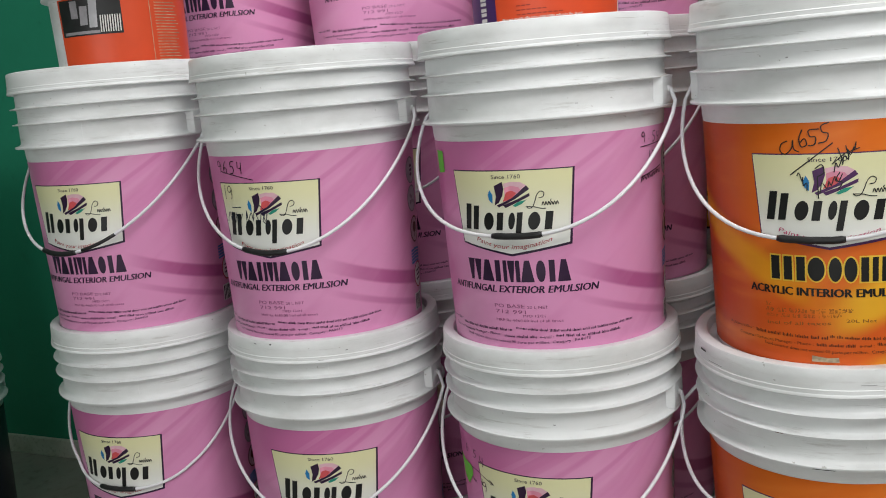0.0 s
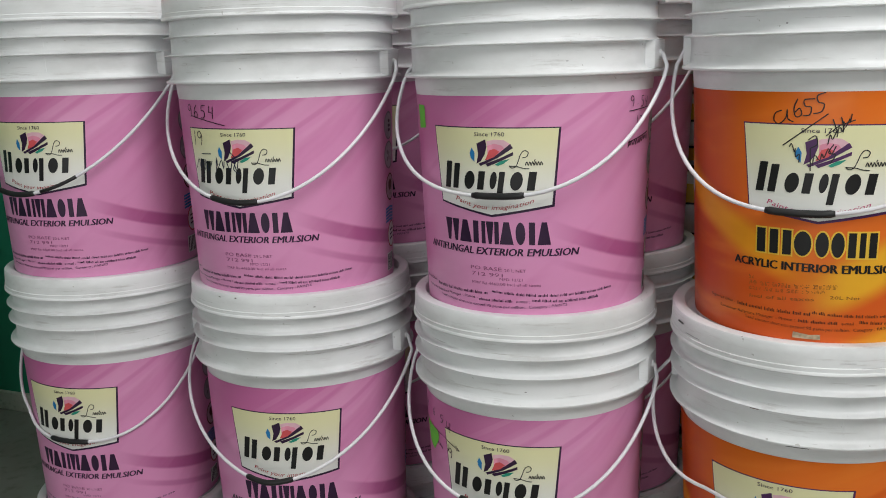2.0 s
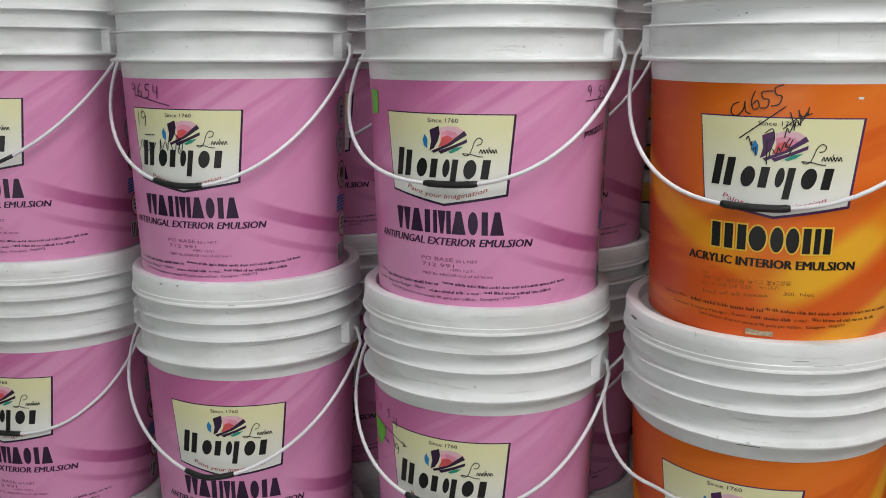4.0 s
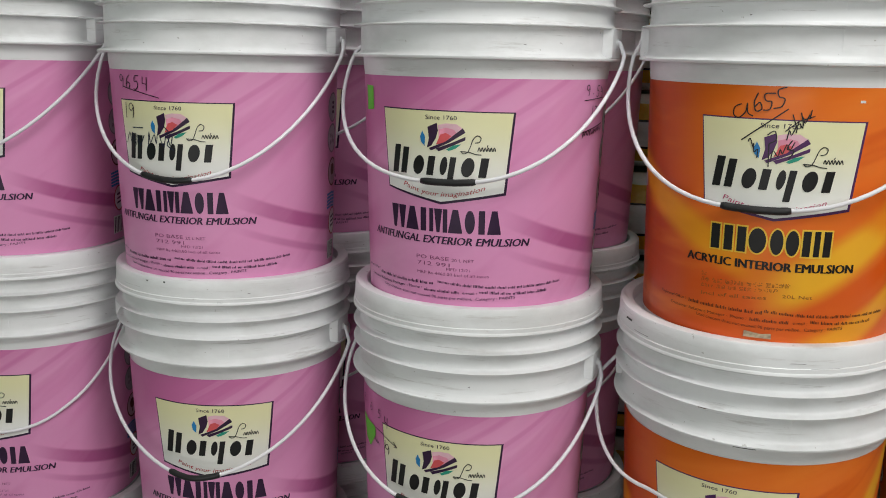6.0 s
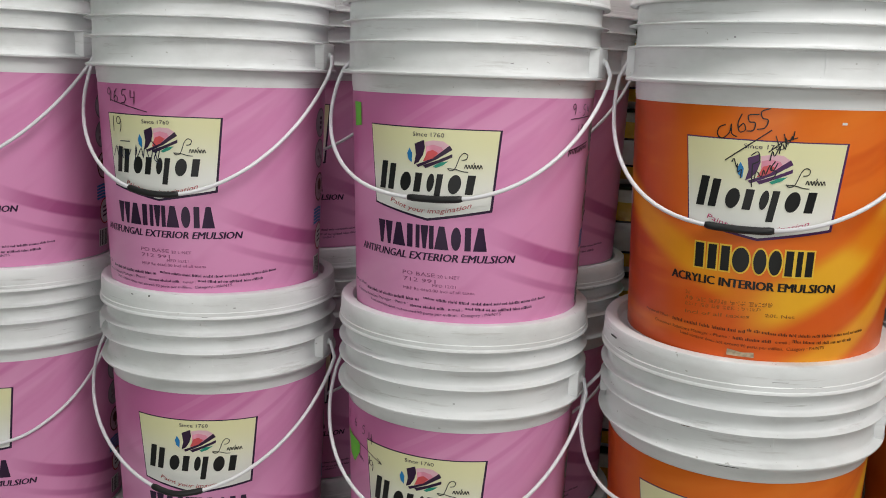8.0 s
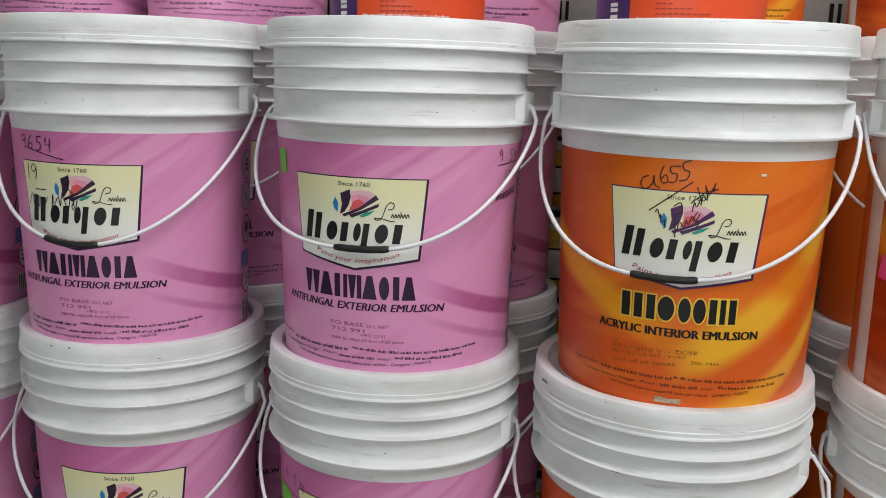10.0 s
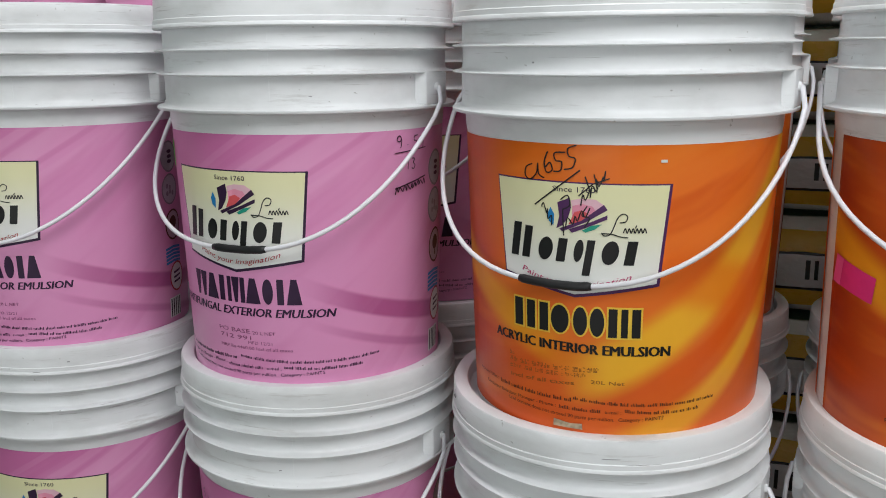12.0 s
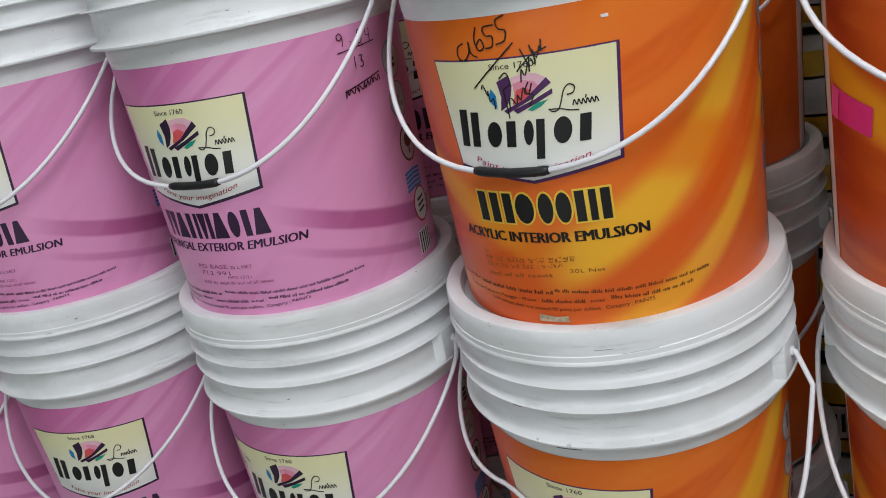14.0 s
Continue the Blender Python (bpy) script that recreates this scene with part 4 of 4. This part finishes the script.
# second row, one bucket higher
BACK_ROW = (("pink", -0.945, 1.375), ("pink", -0.647, 1.370), ("pink", -0.286, 1.382), ("orange", 0.047, 1.371), ("orange", 0.380, 1.384))
for n, (kind, x, y) in enumerate(BACK_ROW):
    for tier in (0, 1, 2, 3):
        facing = (-1.5, 17.0, -3.0, 0.6, 6.5)[n] if tier == 3 else (0.0, 0.0, 2.0, 175.0, 165.0)[n] + rng.uniform(-6, 6)
        ears = rng.uniform(-6, 6)
        bucket(kind, x, y, tier, facing, -14.0 if (n, tier) == (2, 2) else ears, (44.0 + tier,), rng.uniform(-0.02, 0.02), raised=-0.006 if (n, tier) == (3, 3) else 0.0, lift=0.0035 * tier + (0.005 if n == 3 and tier else 0.0))

# dark drums against the side of the wall
for tier in (0, 1):
    bucket("navy", -2.211, 1.510, tier, 40, -110, (46.0,), 0.0, (), "white plastic drum with dark navy label on the floor", scale=1.235)


# ---- small tubs on the front lids ----
def small_tub(x, y, r, high, facing, wide_print):
    """A small vermilion-labelled tub with a lid, standing on a bucket lid."""
    ob = tagged(new("paint_tub"), "small vermilion-labelled paint tub standing on a bucket lid", "paint tub", "small tubs on the lids")
    ob.matrix_world = pose(x, y, HIGH + 2 * PITCH - 0.0095 + 0.0005, 0, 0, facing)
    collar = 0.116
    prof = [(0.0, 0.004), (r - 0.012, 0.004), (r - 0.006, 0.0), (r - 0.0015, 0.002), (r - 0.0005, 0.006), (r + 0.0018, collar - 0.002), (r + 0.003, collar), (r + 0.0115, collar - 0.0005), (r + 0.0122, collar + 0.001), (r + 0.0115, collar + 0.0028),
            (r + 0.006, collar + 0.0036), (r + 0.004, collar + 0.007), (r + 0.004, collar + 0.03), (r + 0.0105, collar + 0.031), (r + 0.0105, collar + 0.033), (r + 0.004, collar + 0.035), (r + 0.004, high - 0.006)]
    part("tub", lathe(prof, 56), WHITE, ob)
    part("lid", lathe([(0.0, high - 0.006), (r - 0.004, high - 0.006), (r, high), (r + 0.007, high), (r + 0.009, high - 0.003), (r + 0.009, high - 0.018), (r + 0.005, high - 0.019)], 56), LID, ob)
    wall = lambda h: r + 0.0004 + 0.02 * h
    turn = 1000 * r

    def sheet(name, s0, s1, h0, h1, material, lift=0.0004, parent=None):
        return part(name, wrapped(bars([(s0, h0, s1, h1, 0)]), lift, wall, r), material, parent or ob)

    label_top = 1000 * collar - 4
    wrap = sheet("label_wrap", (-0.24 if wide_print else -1.9) * turn, (2.6 if wide_print else 1.35) * turn, 6, label_top, VERMILION)
    wrap["label"] = "vermilion printed label"
    if wide_print:
        sheet("photo_print", -0.2 * turn, 0.78 * turn, 60, label_top - 2, GRIP, 0.0007, wrap)
        for shape, ink in (((-0.15 * turn, 62, 0.45 * turn, 66, 0), STEEL_GREY), ((0.3 * turn, 70, 0.42 * turn, label_top - 4, 3), PALE_GREY), ((0.02 * turn, 84, 0.14 * turn, label_top - 4, 0), STEEL_GREY), ((0.16 * turn, 74, 0.28 * turn, label_top - 12, 2), STEEL_GREY)):
            part("photo_shape", wrapped(bars([shape]), 0.001, wall, r), ink, wrap)
        tagged(part("railing_print", wrapped(bars([(0.46 * turn + 3.2 * k, 63, 0.46 * turn + 3.2 * k + 1.5, 86, 1.0) for k in range(9)]), 0.001, wall, r), PAPER, wrap), kind="stuff")
        part("small_print", wrapped(bars([(1.27 * turn, 12 + 4.2 * k, 1.75 * turn - (k * 37 % 11), 13.0 + 4.2 * k, 0) for k in range(int(label_top / 4.2) - 4)]), 0.0008, wall, r), TAPE, wrap)
        part("label_edge", wrapped(bars([(1.19 * turn, 6, 1.2 * turn, label_top, 0)]), 0.0008, wall, r), TAPE, wrap)
    else:
        sheet("side_panel", -1.9 * turn, -0.62 * turn, 6, label_top, VIOLET, 0.0007, wrap)
        part("brand_print", wrapped(bars([(-0.93 * turn, 12 + 12 * k + d, -0.80 * turn, 12 + 12 * k + d + 3.9, 0) for k in range(int((label_top - 14) / 12)) for d in (0, 5.2)]), 0.001, wall, r), PAPER, wrap)
        sheet("photo_print", -0.60 * turn, 0.84 * turn, 65, label_top - 4, PALE_GREY, 0.0007, wrap)
        for shape, ink in (((-0.60 * turn, 64, 0.84 * turn, 66.2, 0), GRIP), ((-0.26 * turn, 67, -0.22 * turn, label_top - 4, 2), GRIP), ((0.34 * turn, 67, 0.37 * turn, 91, 0), GRIP), ((-0.2 * turn, 78, 0.3 * turn, 81, 1), GRIP),
                           ((-0.58 * turn, 70, -0.30 * turn, 91, 2), STEEL_GREY), ((-0.16 * turn, 84, 0.28 * turn, 92, 0), STEEL_GREY), ((-0.18 * turn, 67, 0.30 * turn, 76, 1), PAPER)):
            part("photo_shape", wrapped(bars([shape]), 0.001, wall, r), ink, wrap)
        tagged(part("railing_print", wrapped(bars([(0.40 * turn + 3.0 * k, 67, 0.40 * turn + 3.0 * k + 1.3, 88, 0) for k in range(12)]), 0.001, wall, r), STEEL_GREY, wrap), kind="stuff")
        part("code_print", wrapped(bars([(-0.30 * turn + 6 * k, 20 + 5 * j, -0.30 * turn + 6 * k + 4.4, 21.2 + 5 * j, 0) for j in range(3) for k in range(9 - j * 3)]), 0.001, wall, r), RUST, wrap)
        part("small_print", wrapped(word_bars(-0.52 * turn, 0.6 * turn, 15.6, 3.0, random.Random(5)), 0.001, wall, r), PAPER, wrap)
    return ob


small_tub(-0.290, 1.063, 0.0875, 0.20, 12, False)
small_tub(0.013, 1.059, 0.087, 0.20, 0, False)
small_tub(-0.950, 1.053, 0.0935, 0.20, 0, True)


# ---- sacks behind the rows ----
def sack(x, y, z, wide, deep, high, seed, turn=0.0):
    """A flat-lying filled sack, its printed end to the front."""
    bm = bmesh.new()
    r = random.Random(seed)
    nu, nv = 28, 14
    grid = []
    for j in range(nv + 1):
        v = math.pi * j / nv - math.pi / 2
        row = []
        for i in range(nu):
            a = 2 * math.pi * i / nu
            ca, sa = math.cos(a), math.sin(a)
            cx, cy = math.copysign(abs(ca) ** 0.32, ca), math.copysign(abs(sa) ** 0.32, sa)
            k = max(0.0, math.cos(v)) ** 0.22
            px, py, pz = cx * k * wide / 2, cy * k * deep / 2, math.copysign(abs(math.sin(v)) ** 0.75, math.sin(v)) * high / 2
            w = noise.noise(Vector((px * 9, py * 9, pz * 14 + seed))) * 0.008
            row.append(bm.verts.new((px + w * ca, py + w * sa, pz + w * 0.5 * (1 - abs(math.sin(v))))))
        grid.append(row)
    for a, b in zip(grid, grid[1:]):
        for i in range(nu):
            bm.faces.new((a[i], a[(i + 1) % nu], b[(i + 1) % nu], b[i]))
    bmesh.ops.remove_doubles(bm, verts=bm.verts, dist=0.0005)
    bmesh.ops.recalc_face_normals(bm, faces=bm.faces)
    ob = tagged(new("filled_sack"), "filled glossy sack with gold and white printed bands", "sack", "sacks stacked behind the buckets")
    ob.matrix_world = pose(x, y, z + high / 2, 0, 0, turn)
    part("bag", bm, SACK, ob)
    front = -deep / 2 - 0.004
    start = r.uniform(-0.12, -0.03)
    for k in range(r.choice((2, 3, 5, 5))):
        cx = start + 0.03 * k + r.uniform(-0.003, 0.003)
        ink = bars([(1000 * a, -18.0, 1000 * (a + w), 9.0, 0) for a, w in ((cx, 0.0065), (cx + 0.0125, 0.0055))])
        for v in ink.verts:
            v.co = Vector((v.co.x / 1000, front, v.co.y / 1000 * high / 0.15))
        part("letter_bar", ink, BLACK, ob, smooth=False)
    return ob


LEVELS = (0.0, 0.17, 0.345, 0.52, 0.69, 0.85, 0.985, 1.12, 1.29, 1.45)
for c, x in enumerate((-0.98, -0.62, -0.24, 0.30, 0.67, 1.03)):
    for n, (a, b) in enumerate(zip(LEVELS, LEVELS[1:])):
        sack(x + rng.uniform(-0.012, 0.012), 1.775 + rng.uniform(-0.012, 0.012), a, 0.355 if c != 3 else 0.37, 0.34, b - a + 0.004, 10 * c + n, rng.uniform(-1.5, 1.5))
